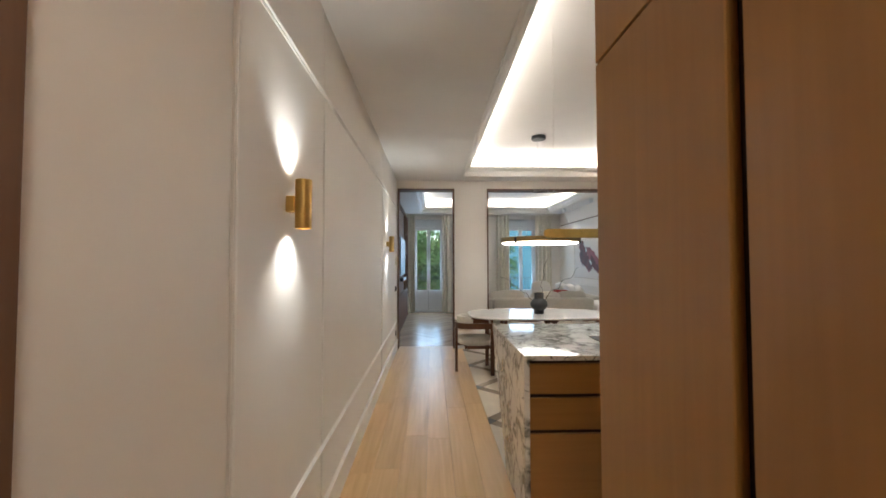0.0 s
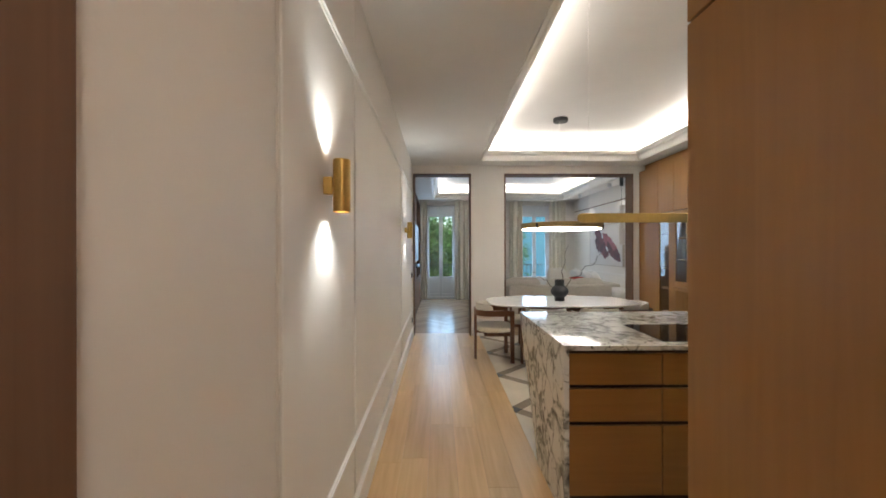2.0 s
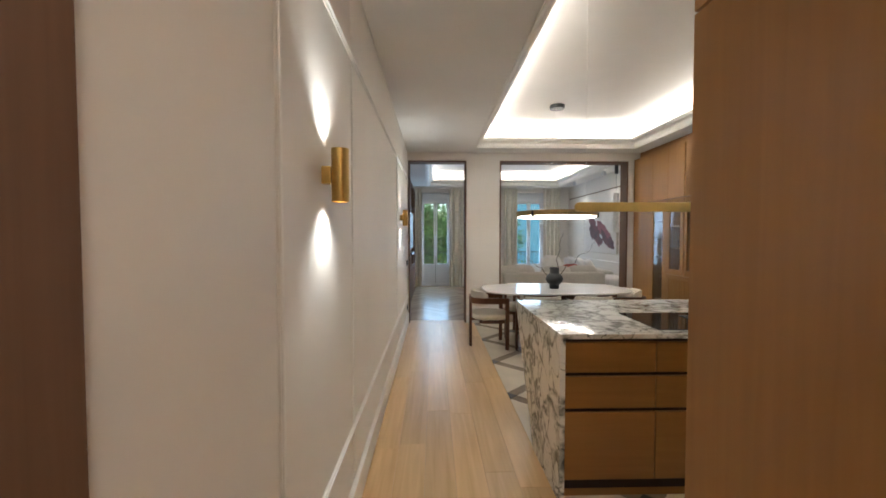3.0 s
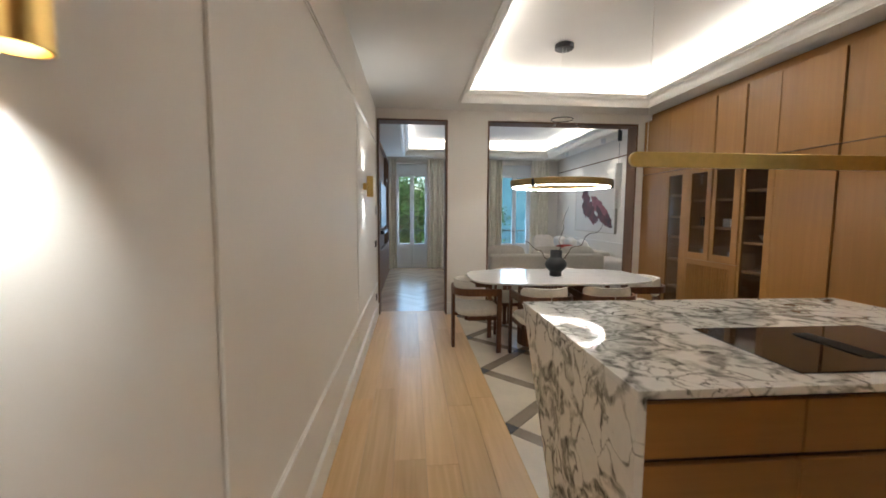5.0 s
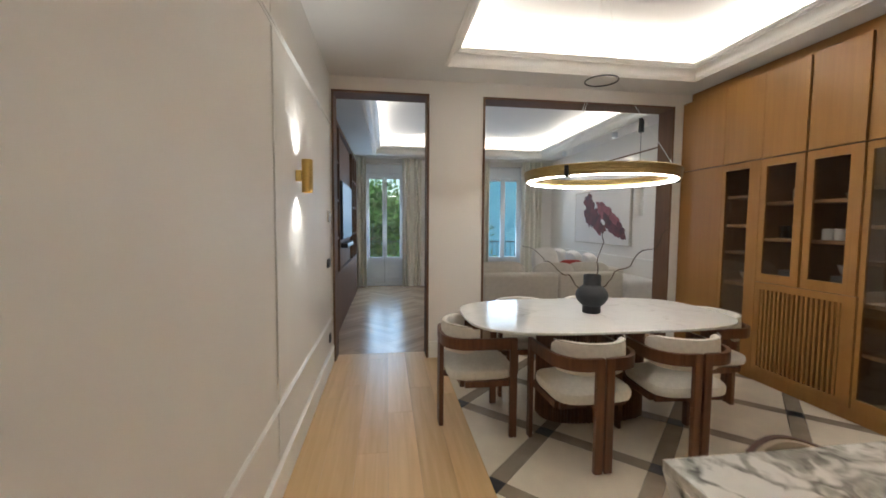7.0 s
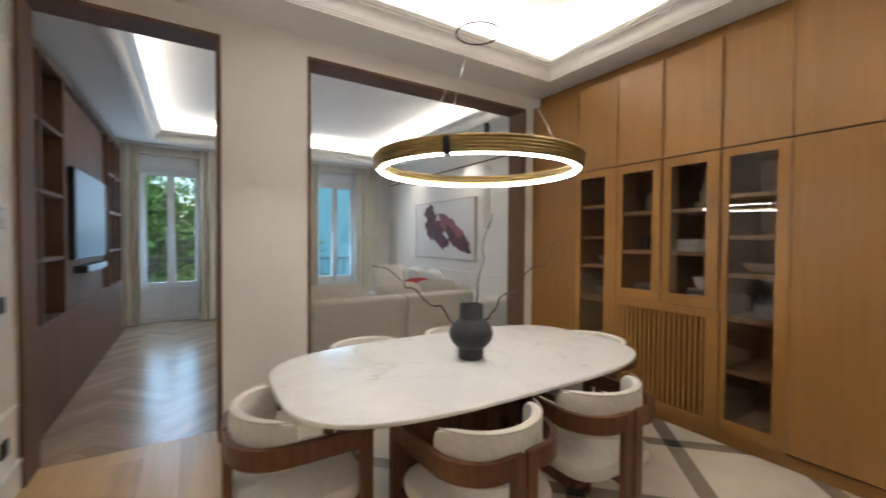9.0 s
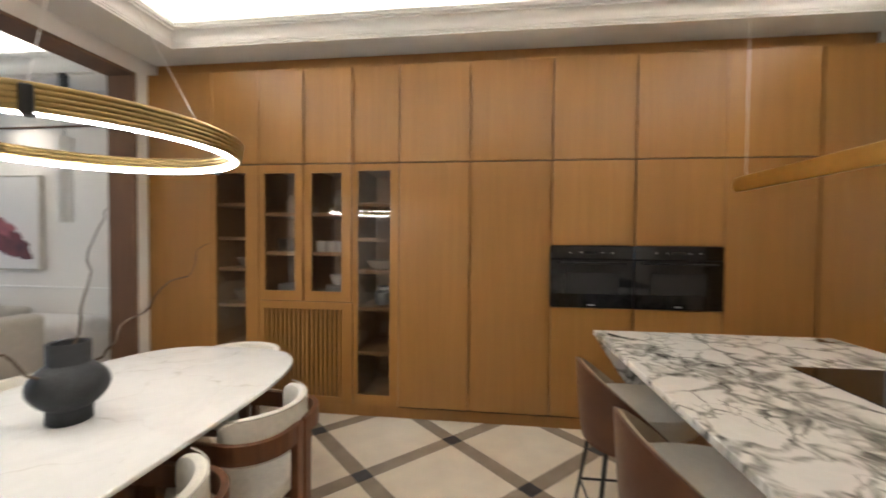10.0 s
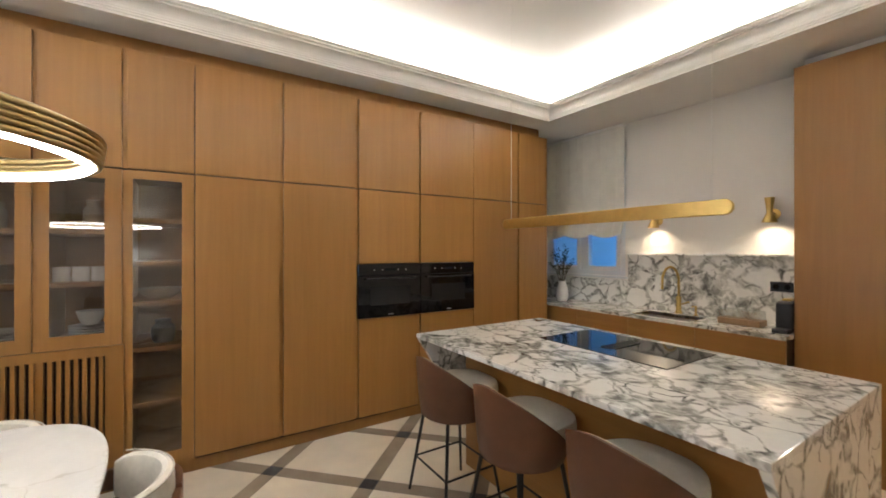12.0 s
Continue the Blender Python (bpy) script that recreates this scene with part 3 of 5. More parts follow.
def tree(x, y, h, r, seed, label):
    rng = random.Random(seed)
    t = thing("tree", pose(x, y, -5), label, "tree", "street trees")
    bm = bmesh.new()
    tube(bm, [(0, 0, 0), (0.1, 0, h * 0.25), (0.0, 0.1, h * 0.5), (0.1, 0.1, h * 0.8)], [0.22, 0.17, 0.13, 0.04], 8)
    for k in range(9):
        a, z = rng.uniform(0, 6.28), h * rng.uniform(0.3, 0.7)
        L = r * rng.uniform(0.6, 0.9)
        tube(bm, [(0.05, 0.05, z), (math.cos(a) * L * 0.5, math.sin(a) * L * 0.5, z + L * 0.35), (math.cos(a) * L, math.sin(a) * L, z + L * 0.5)], [0.08, 0.05, 0.015], 6)
    part("trunk", bm, BARK, t)
    verts, faces = [], []
    clumps = []
    for k in range(75):
        a, u, q = rng.uniform(0, 6.28), rng.uniform(-1, 1), rng.uniform(0.45, 1) ** 0.5
        s = math.sqrt(1 - u * u) * r * q
        clumps.append((math.cos(a) * s, math.sin(a) * s, h * 0.62 + u * h * 0.40 * q, rng.uniform(0.35, 0.8)))
    for cx, cy, cz, cr in clumps:
        for j in range(130):
            d = Vector((rng.gauss(0, 1), rng.gauss(0, 1), rng.gauss(0, 0.8))) * cr * 0.6
            p, ax = Vector((cx, cy, cz)) + d, Vector((rng.gauss(0, 1), rng.gauss(0, 1), rng.gauss(0, 1))).normalized()
            s = ax.orthogonal().normalized() * rng.uniform(0.04, 0.075)
            L, i = ax * rng.uniform(0.07, 0.12), len(verts)
            verts += [p - L, p + s, p + L, p - s]
            faces.append((i, i + 1, i + 2, i + 3))
    me = bpy.data.meshes.new("crown")
    me.from_pydata(verts, [], faces)
    me.materials.append(LEAF)
    c = new("crown", me)
    c.parent = t
    tagged(c, "uneven crown of small green leaves")


tree(-1.6, 17.5, 8.2, 2.4, 3, "leafy green street tree with an uneven crown")
tree(1.6, 19.5, 8.8, 2.6, 5, "tall leafy green street tree beyond the balcony")
tree(-0.2, 23.5, 7.6, 2.8, 9, "leafy street tree standing further off")
tree(-5.0, 24.0, 9.0, 3.0, 11, "leafy street tree standing further off")

hs = thing("apartment_building", pose(0, 0, 0), "teal-painted apartment building across the street", "building")
part("wall", B(5.2, 22, 27.6, 36, -5, 12), FACADE, hs)
part("roof", B(5.0, 22.2, 27.4, 36.2, 12, 12.4), GROUND, hs, "flat stone roof edge")
for ix in range(5):
    for iz in range(4):
        wx, wz = 9.4 + ix * 2.5, -3.6 + iz * 3.9
        wd = part("window", B(wx, wx + 1.2, 27.5, 27.58, wz, wz + 2.4), OVEN, hs, "dark window")
        part("frame", B(wx - 0.12, wx + 1.32, 27.52, 27.60, wz - 0.12, wz + 2.52), FRAME, wd)
        part("sill", B(wx - 0.2, wx + 1.4, 27.35, 27.6, wz - 0.25, wz - 0.12), FRAME, wd)


# ---- living room ----
def curtain(x0, x1, y, label):
    n, pts = 60, []
    for i in range(n + 1):
        f = i / n
        pts.append((x0 + (x1 - x0) * f, y + 0.035 * math.sin(f * (x1 - x0) * 62 + 1.3 * math.sin(f * 7)) + 0.012 * math.sin(f * 31)))
    c = thing("curtain", pose(0, 0, 0), label, "curtain", "living-room curtains")
    part("cloth", ribbon(bmesh.new(), pts, 0.015, 2.80, 0.006), CURTAIN, c, smooth=True)
    part("heading", ribbon(bmesh.new(), pts, 2.802, 2.87, 0.009), CURTAIN, c, "gathered heading tape", smooth=True)


for a, b in ((-0.78, -0.42), (0.38, 0.80), (1.98, 2.36), (3.15, 3.62)):
    curtain(a, b, LFAR - 0.10, "cream linen curtain hanging in folds to the floor")
structure("curtain_track", B(-0.95, LRX - 0.02, LFAR - 0.14, LFAR - 0.06, 2.872, 2.912), TRIM, "white curtain track on the ceiling", "curtain track")

# wall unit with television along the left
u = thing("wall_unit", pose(0, 0, 0), "dark walnut shelving unit around a wall-mounted television", "shelving")
fx = -0.60
part("back", B(LLX + 0.002, LLX + 0.03, EW2 + 0.02, 11.2, 0, 2.75), PORTAL, u)
part("base", B(LLX + 0.03, fx, EW2 + 0.02, 11.2, 0, 0.78, bev=0.004), PORTAL, u, "closed walnut base cupboards")
part("top_board", B(LLX + 0.03, fx, EW2 + 0.02, 11.2, 2.70, 2.75), PORTAL, u)
part("panel", B(LLX + 0.03, fx - 0.05, 8.2, 10.2, 0.78, 2.70), PORTAL, u, "walnut panel behind the television")
for y in (EW2 + 0.02, 7.55, 8.16, 10.2, 10.7, 11.16):
    part("upright", B(LLX + 0.03, fx, y, y + 0.04, 0.78, 2.70), PORTAL, u)
for y0, y1 in ((EW2 + 0.06, 7.55), (7.59, 8.16), (10.24, 10.7), (10.74, 11.16)):
    for z in (1.22, 1.72, 2.22):
        part("shelf", B(LLX + 0.03, fx - 0.01, y0, y1, z, z + 0.03), PORTAL, u)
tv = thing("television", pose(fx + 0.01, 9.2, 1.62), "flat black television on the walnut wall unit", "television")
part("body", B(-0.055, -0.008, -0.72, 0.72, -0.42, 0.42, bev=0.004), BLACK, tv)
part("screen", B(-0.008, -0.002, -0.71, 0.71, -0.41, 0.41), SCREEN, tv, "dark glossy screen")
sb = thing("soundbar", pose(fx - 0.01, 9.2, 1.10), "slim black soundbar under the television", "soundbar")
part("body", B(-0.04, 0.06, -0.5, 0.5, -0.035, 0.035, bev=0.01, seg=2), BLACK, sb)
rng = random.Random(4)
for y0, z in ((7.1, 1.25), (7.1, 1.75), (7.65, 1.25), (10.3, 1.25), (10.3, 1.75), (10.8, 2.25)):
    y = y0
    for k in range(4):
        wd, hh = rng.uniform(0.025, 0.05), rng.uniform(0.2, 0.28)
        bk = tagged(part("book", B(LLX + 0.1, fx - 0.06, y, y + wd, z, z + hh, bev=0.003), rng.choice((CREAMPOT, WHITE, LINEN, BLACK))), "closed book standing upright on the walnut shelf", "book", "books on the shelves")
        y += wd + 0.004

# sofa with its back to the kitchen, and a return along the right wall
def cush(name, w, d, h, m, material, label, cat="cushion", group=""):
    c = tagged(part(name, cushion_bm(w, d, h), material, None, label, True), label, cat, group)
    c.matrix_basis = m
    return c


s = thing("sofa", pose(0, 0, 0), "beige linen corner sofa with low back", "sofa")
sx0, sx1, sy = 0.62, 3.36, 7.70
for a, b in ((0.62, 1.28), (1.285, 2.35), (2.355, 3.30)):
    part("back", B(a, b, sy, sy + 0.22, 0.10, 0.775, bev=0.05, seg=4), LINEN, s, smooth=True)
part("base", B(sx0 + 0.02, 3.30, sy + 0.20, sy + 1.0, 0.06, 0.27, bev=0.02, seg=2), LINEN, s, smooth=True)
for a, b in ((0.66, 1.95), (1.96, 3.28)):
    part("seat", B(a, b, sy + 0.22, sy + 1.02, 0.27, 0.45, bev=0.05, seg=4), LINEN, s, "soft seat cushion", smooth=True)
part("return_base", B(3.00, 3.86, sy + 1.03, 10.6, 0.06, 0.27, bev=0.02, seg=2), LINEN, s, smooth=True)
part("return_seat", B(2.98, 3.62, sy + 1.03, 10.62, 0.27, 0.45, bev=0.05, seg=4), LINEN, s, "soft seat cushion", smooth=True)
part("return_back", B(3.64, 3.88, sy + 0.9, 10.6, 0.27, 0.72, bev=0.05, seg=4), LINEN, s, smooth=True)
part("corner_arm", B(3.305, 3.88, sy - 0.02, sy + 0.88, 0.06, 0.66, bev=0.08, seg=4), WHITEFAB, s, "rounded white end block", smooth=True)
for x in (0.72, 2.0, 3.2):
    part("foot", B(x, x + 0.05, sy + 0.1, sy + 0.15, 0, 0.10), BLACK, s)
for i, (x, y, z, w, h, rz, tilt, mt, lb) in enumerate((
        (1.62, 8.05, 0.46, 0.74, 0.44, 4, 72, LINEN, "plump beige linen back cushion on the sofa"),
        (0.95, 8.05, 0.46, 0.60, 0.42, -3, 70, LINEN, "plump beige linen back cushion on the sofa"),
        (2.42, 8.05, 0.46, 0.62, 0.42, 3, 70, LINEN, "plump beige linen back cushion on the sofa"),
        (2.98, 8.12, 0.46, 0.62, 0.42, -6, 70, LINEN, "plump beige linen back cushion on the sofa"),
        (3.50, 8.95, 0.46, 0.55, 0.50, 75, 68, WHITEFAB, "white linen scatter cushion leaning on the sofa"),
        (3.50, 9.55, 0.46, 0.55, 0.50, 85, 68, WHITEFAB, "white linen scatter cushion leaning on the sofa"),
        (3.48, 10.15, 0.46, 0.50, 0.50, 95, 68, WHITEFAB, "white linen scatter cushion leaning on the sofa"),
        (2.44, 8.40, 0.46, 0.42, 0.62, 10, 74, WHITEFAB, "white patterned scatter cushion standing on the sofa"),
        (2.84, 8.36, 0.46, 0.40, 0.43, -6, 70, RED, "dark red velvet cushion on the sofa"))):
    cush("cushion", w, h, 0.16, pose(x, y, z, 0, 0, rz) @ pose(0, 0, h / 2 * math.sin(radians(tilt)) + 0.02, tilt, 0, 0) @ pose(0, 0, -0.08), mt, lb, "cushion", "sofa cushions")

st = thing("side_table", pose(1.42, 9.55, 0), "small round white side table by the window", "side table")
part("tabletop", lathe(bmesh.new(), [(0.0, 0.50), (0.22, 0.50), (0.225, 0.51), (0.22, 0.525), (0, 0.525)]), WHITE, st, smooth=True)
part("stem", lathe(bmesh.new(), [(0.02, 0.02), (0.02, 0.5)], n=12), BLACK, st)
part("base", lathe(bmesh.new(), [(0.15, 0), (0.15, 0.02)], n=24), BLACK, st)

# painting with a dark red ink blot
art = thing("painting", pose(LRX - 0.03, 9.445, 1.58), "wide white canvas with a torn oxblood ink shape", "painting")
part("canvas", B(-0.012, 0.028, -0.92, 0.92, -0.48, 0.47, bev=0.003), CANVAS, art)
fr = bmesh.new()
for y0, y1, z0, z1 in ((-0.935, -0.921, -0.494, 0.484), (0.921, 0.935, -0.494, 0.484), (-0.921, 0.921, -0.494, -0.481), (-0.921, 0.921, 0.471, 0.484)):
    box(fr, -0.016, 0.029, y0, y1, z0, z1)
part("frame", fr, LINEN, art, "slim pale wooden frame")


def blot(lobes, dx, seed, material, label):
    rng2 = random.Random(seed)
    for k, (cy, cz, a, b, rot) in enumerate(lobes):
        bm, ph, vs, n = bmesh.new(), rng2.uniform(0, 6), [], 48
        for i in range(n):
            t = 2 * math.pi * i / n
            q = 1 + 0.14 * math.sin(3 * t + ph) + 0.10 * math.sin(7 * t + 2 * ph) + rng2.uniform(-0.08, 0.08)
            y, z = a * q * math.cos(t), b * q * math.sin(t)
            vs.append(bm.verts.new((dx - 0.0004 * k, cy + y * math.cos(rot) - z * math.sin(rot), cz + y * math.sin(rot) + z * math.cos(rot))))
        bm.faces.new(vs)
        part("ink", bm, material, art, label)


blot([(-0.16, 0.10, 0.30, 0.13, 0.35), (-0.50, -0.10, 0.22, 0.11, 0.5), (0.10, -0.16, 0.24, 0.10, 0.5)], -0.0135, 2, INK2, "rose ink wash")
blot([(0.42, 0.30, 0.15, 0.15, 0.2), (0.36, 0.08, 0.17, 0.24, 0.3), (0.14, -0.02, 0.20, 0.17, 0.6), (0.02, -0.17, 0.26, 0.10, 0.4), (-0.28, -0.06, 0.20, 0.07, 0.6), (-0.42, -0.20, 0.22, 0.09, 0.4), (-0.68, -0.24, 0.15, 0.11, 0.9), (-0.78, -0.34, 0.07, 0.05, 0.2)], -0.0155, 7, INK, "dark oxblood ink shape")

for sx, sy2 in ((3.65, 8.65), (3.62, 10.4)):
    d = thing("ceiling_spotlight", pose(sx, sy2, SOFFIT), "white cylindrical surface spotlight on the ceiling, lit", "spotlight", "living-room spotlights")
    part("body", lathe(bmesh.new(), [(0.045, 0), (0.045, -0.085), (0.04, -0.09), (0.036, -0.085), (0.034, -0.075)], n=24), FRAME, d, smooth=True)
    part("lens", lathe(bmesh.new(), [(0.0, -0.076), (0.034, -0.076)], n=24), BULB, d, "glowing lens")
pl = thing("pendant_lamp", pose(3.50, 7.75, SOFFIT), "slender white cylinder pendant with black ceiling rose", "pendant lamp")
part("rose", lathe(bmesh.new(), [(0.035, 0), (0.035, -0.20), (0.0, -0.20)], n=20), BLACK, pl, "black cylindrical ceiling rose")
part("cord", tube(bmesh.new(), [(0, 0, -0.2), (0, 0, -0.58)], 0.003, 6), BLACK, pl)
part("shade", lathe(bmesh.new(), [(0.0, -0.58), (0.06, -0.58), (0.06, -1.35), (0.05, -1.35), (0.05, -1.3)], n=28), TRIM, pl, "long white plaster cylinder", True)

# ---- corridor ----
for i, sy2 in enumerate((1.56, 5.25)):
    w = thing("wall_sconce", pose(LW, sy2, 1.735), "brushed brass cylinder wall sconce lighting up and down", "wall lamp", "corridor sconces")
    part("back_plate", B(0, 0.036, -0.022, 0.022, -0.034, 0.034, bev=0.003), BRASS, w)
    bm = lathe(bmesh.new(), [(0.0, -0.085), (0.030, -0.085), (0.030, -0.103), (0.034, -0.103), (0.034, 0.103), (0.030, 0.103), (0.030, 0.085), (0.0, 0.085)], n=32)
    c = part("cylinder", bm, BRASS, w, "", True)
    c.location = (0.068, 0, 0)
    for z in (-0.086, 0.086):
        l = part("lens", lathe(bmesh.new(), [(0.0, z), (0.029, z)], n=20), BULB, w, "glowing lens")
        l.location = (0.068, 0, 0)
sw = thing("light_switch", pose(LW, 6.57, 1.05), "small black wall switch plate on the corridor wall", "switch")
part("plate", B(0, 0.011, -0.080, 0.080, -0.042, 0.042, bev=0.002), BLACK, sw)
for y in (-0.036, 0.036):
    part("rocker", B(0.011, 0.015, y - 0.030, y + 0.030, -0.03, 0.03, bev=0.002), BLACK, sw)
sk = thing("wall_socket", pose(LW, 6.62, 0.30), "black wall socket near the corridor baseboard", "socket")
part("plate", B(0, 0.011, -0.042, 0.042, -0.042, 0.042, bev=0.002), BLACK, sk)
part("insert", lathe(bmesh.new(), [(0.02, 0.0), (0.02, 0.003)], n=18), BLACK, sk).matrix_basis = pose(0.011, 0, 0, 0, 90, 0)
th = thing("thermostat", pose(LW, 6.60, 1.50), "small white thermostat on the corridor wall", "thermostat")
part("body", B(0, 0.018, -0.04, 0.04, -0.055, 0.055, bev=0.004), WHITE, th)
part("display", B(0.018, 0.020, -0.025, 0.025, 0.0, 0.035), FRAME, th)

hl = thing("ceiling_panel_light", pose(0.24, -0.75, SOFFIT), "square flush ceiling light in the hallway", "ceiling light")
part("frame", ribbon(bmesh.new(), [(-0.27, -0.27), (0.27, -0.27), (0.27, 0.27), (-0.27, 0.27)], -0.03, -0.001, 0.02, True), FRAME, hl)
part("diffuser", B(-0.258, 0.258, -0.258, 0.258, -0.016, -0.006), BULB, hl, "glowing diffuser")

# tall oak block beside the portal
tb = thing("tall_cabinet", pose(0, 0, 0), "full-height oak cupboard block at the kitchen entrance", "cabinet")
# near-black carcass paints in the shade seen through the slot and joints
part("carcass", B(0.55, 1.235, -2.1, 0.925, 0.0, 2.80), GAPSHADE, tb, "carcass coloured near-black for the shade in the gaps")
part("plinth", B(0.545, 1.238, 0.46, 0.93, 0, 0.10), OAK, tb)
for z0, z1 in ((0.10, 2.033), (2.040, 2.845)):
    part("side_panel", B(0.527, 0.550, 0.468, 0.95, z0, z1, bev=0.002), OAK, tb)
part("door", B(0.552, 1.238, 0.927, 0.95, 0.10, 2.845, bev=0.002), OAK, tb)
part("end_panel", B(0.520, 0.550, -2.1, 0.425, 0.0, 2.913, bev=0.002), OAK, tb)
part("filler", B(0.56, 1.20, -2.0, 0.86, 2.80, 2.913), PAINT, tb, "white filler under the ceiling")

# ---- cabinet wall ----
def cab_unit(name, y0, y1, label, **k):
    """A cabinet unit of the oak wall between y0 and y1; the doors' reveal to each side is given by gaps."""
    c = thing(name, pose(0, 0, 0), label, "cabinet", "oak wall cabinets")
    return c


GAP = 0.0025
def front(c, y0, y1, z0, z1, name="door", g0=GAP, g1=GAP):
    return part(name, B(CF, CF + 0.022, y0 + g0, y1 - g1, z0 + 0.0015, z1 - 0.0015, bev=0.0015), OAK, c)


CT = 2.796
ys = [1.23, 1.652, 2.256, 2.871, 3.464, 4.059, 4.618, 4.992]
grip = {1.652, 2.871, 3.464, 4.059, 4.992, 5.398}
def gap(y):
    return 0.013 if y in grip else GAP
def pull(c, y):
    """The bevelled finger pull in a grip gap."""
    for z0, z1 in ((0.115, 2.033), (2.041, CT)):
        part("finger_pull", B(CF + 0.0225, CF + 0.0255, y - 0.0125, y + 0.0125, z0, z1), OAK, c)
for i, (y0, y1) in enumerate(zip(ys, ys[1:-1])):
    c = cab_unit("cabinet", y0, y1, "oak cupboard unit with a built-in oven niche" if i in (2, 3) else "tall flush oak cupboard unit with top locker")
    part("carcass", B(CF + 0.026, RX - 0.004, y0 + 0.002, y1 - 0.002, 0.10, CT - 0.004) if not (i in (1, 2)) else B(CF + 0.14, RX - 0.004, y0 + 0.002, y1 - 0.002, 0.10, CT - 0.004), GAPSHADE, c, "carcass coloured near-black for the shade in the gaps")
    g0, g1 = gap(y0), gap(y1)
    front(c, y0, y1, 2.040, CT, "locker_door", g0, g1)
    if y0 >= 2.25 and y1 <= 3.47:
        front(c, y0, y1, 0.115, 0.943, "door", g0, g1)
        front(c, y0, y1, 1.407, 2.034, "door", g0, g1)
    else:
        front(c, y0, y1, 0.115, 2.034, "door", g0, g1)
    if y1 in grip:
        pull(c, y1)
    part("plinth", B(CF + 0.062, CF + 0.082, y0, y1, 0, 0.1135), OAK, c)
ep = thing("end_panel", pose(0, 0, 0), "oak end panel closing the cabinet wall", "cabinet panel")
part("panel", B(CF, RX - 0.002, 1.208, 1.228, 0, CT, bev=0.002), OAK, ep)
tk = thing("top_filler", pose(0, 0, 0), "shadow-gap filler above the oak cabinets", "filler")
part("board", B(CF + 0.10, RX - 0.01, 1.24, 6.78, CT, SOFFIT - 0.003), OAK, tk)

def glazed(y0, y1, z0, z1, c, ga, gb, za, zb, g0=GAP, g1=GAP):
    """A framed glass door: outer y0..y1, z0..z1, glass ga..gb, za..zb."""
    bm = bmesh.new()
    a, b = y0 + g0, y1 - g1
    box(bm, CF, CF + 0.022, a, ga, z0, z1)
    box(bm, CF, CF + 0.022, gb, b, z0, z1)
    box(bm, CF, CF + 0.022, ga, gb, z0, za)
    box(bm, CF, CF + 0.022, ga, gb, zb, z1)
    d = part("door", bm, OAK, c)
    g = part("pane", B(CF + 0.009, CF + 0.014, ga, gb, za, zb), CABGLASS, d, "smoked glass pane")
    g.visible_shadow = False
    return d


def hollow(c, y0, y1, z0, z1):
    bm = bmesh.new()
    xi, xo = CF + 0.024, RX - 0.03
    box(bm, xi, xo, y0 + 0.001, y0 + 0.018, z0, z1)
    box(bm, xi, xo, y1 - 0.018, y1 - 0.001, z0, z1)
    box(bm, xo, xo + 0.018, y0 + 0.001, y1 - 0.001, z0, z1)
    box(bm, xi, xo, y0 + 0.018, y1 - 0.018, z0, z0 + 0.018)
    box(bm, xi, xo, y0 + 0.018, y1 - 0.018, z1 - 0.018, z1)
    part("carcass", bm, OAKIN, c)


def shelves(c, y0, y1, zs):
    for z in zs:
        part("shelf", B(CF + 0.05, RX - 0.031, y0 + 0.019, y1 - 0.019, z, z + 0.03, bev=0.002), OAKIN, c)


def locker(c, y0, y1):
    front(c, y0, y1, 2.040, CT, "locker_door", gap(y0), gap(y1))
    part("locker_carcass", B(CF + 0.026, RX - 0.004, y0 + 0.002, y1 - 0.002, 2.041, CT - 0.004), GAPSHADE, c)
    part("plinth", B(CF + 0.062, CF + 0.082, y0, y1, 0, 0.1135), OAK, c)


TALLSH = (0.50, 0.86, 1.16, 1.42, 1.70)
c = cab_unit("glass_cabinet", 4.618, 4.992, "tall oak display cabinet with smoked glass door")
hollow(c, 4.618, 4.992, 0.115, 2.033)
shelves(c, 4.618, 4.992, TALLSH)
glazed(4.618, 4.992, 0.1165, 2.0325, c, 4.690, 4.951, 0.197, 1.977, GAP, 0.013)
locker(c, 4.618, 4.992)
pull(c, 4.992)
for j, (y0, y1, ga, gb) in enumerate(((4.992, 5.398, 5.088, 5.337), (5.398, 5.789, 5.478, 5.737))):
    c = cab_unit("glass_cabinet", y0, y1, "oak display cabinet with glass door over a slatted grille")
    hollow(c, y0, y1, 0.93, 2.033)
    shelves(c, y0, y1, (1.30, 1.62))
    glazed(y0, y1, 0.935, 2.0325, c, ga, gb, 1.015, 1.965, gap(y0), gap(y1))
    locker(c, y0, y1)
    if y1 in grip:
        pull(c, y1)
gr = thing("radiator_grille", pose(0, 0, 0), "oak slatted radiator grille in the cabinet wall", "grille", "oak wall cabinets")
bm = bmesh.new()
box(bm, CF, CF + 0.022, 4.994, 5.085, 0.115, 0.932)
box(bm, CF, CF + 0.022, 5.735, 5.787, 0.115, 0.932)
box(bm, CF, CF + 0.022, 5.085, 5.735, 0.115, 0.165)
box(bm, CF, CF + 0.022, 5.085, 5.735, 0.872, 0.932)
part("frame", bm, OAK, gr)
# near-black board in place of the shade behind the slats
part("backing", B(CF + 0.06, CF + 0.07, 5.0, 5.78, 0.115, 0.93), GAPSHADE, gr, "near-black board standing in for the shade behind the slats")
sm = mesh_of("slat", B(CF + 0.002, CF + 0.03, -0.010, 0.010, 0.165, 0.872), OAK)
for i in range(17):
    piece("slat", sm, gr, pose(0, 5.085 + 0.65 * (i + 0.5) / 17, 0))
c = cab_unit("glass_cabinet", 5.789, 6.20, "tall oak display cabinet with smoked glass door")
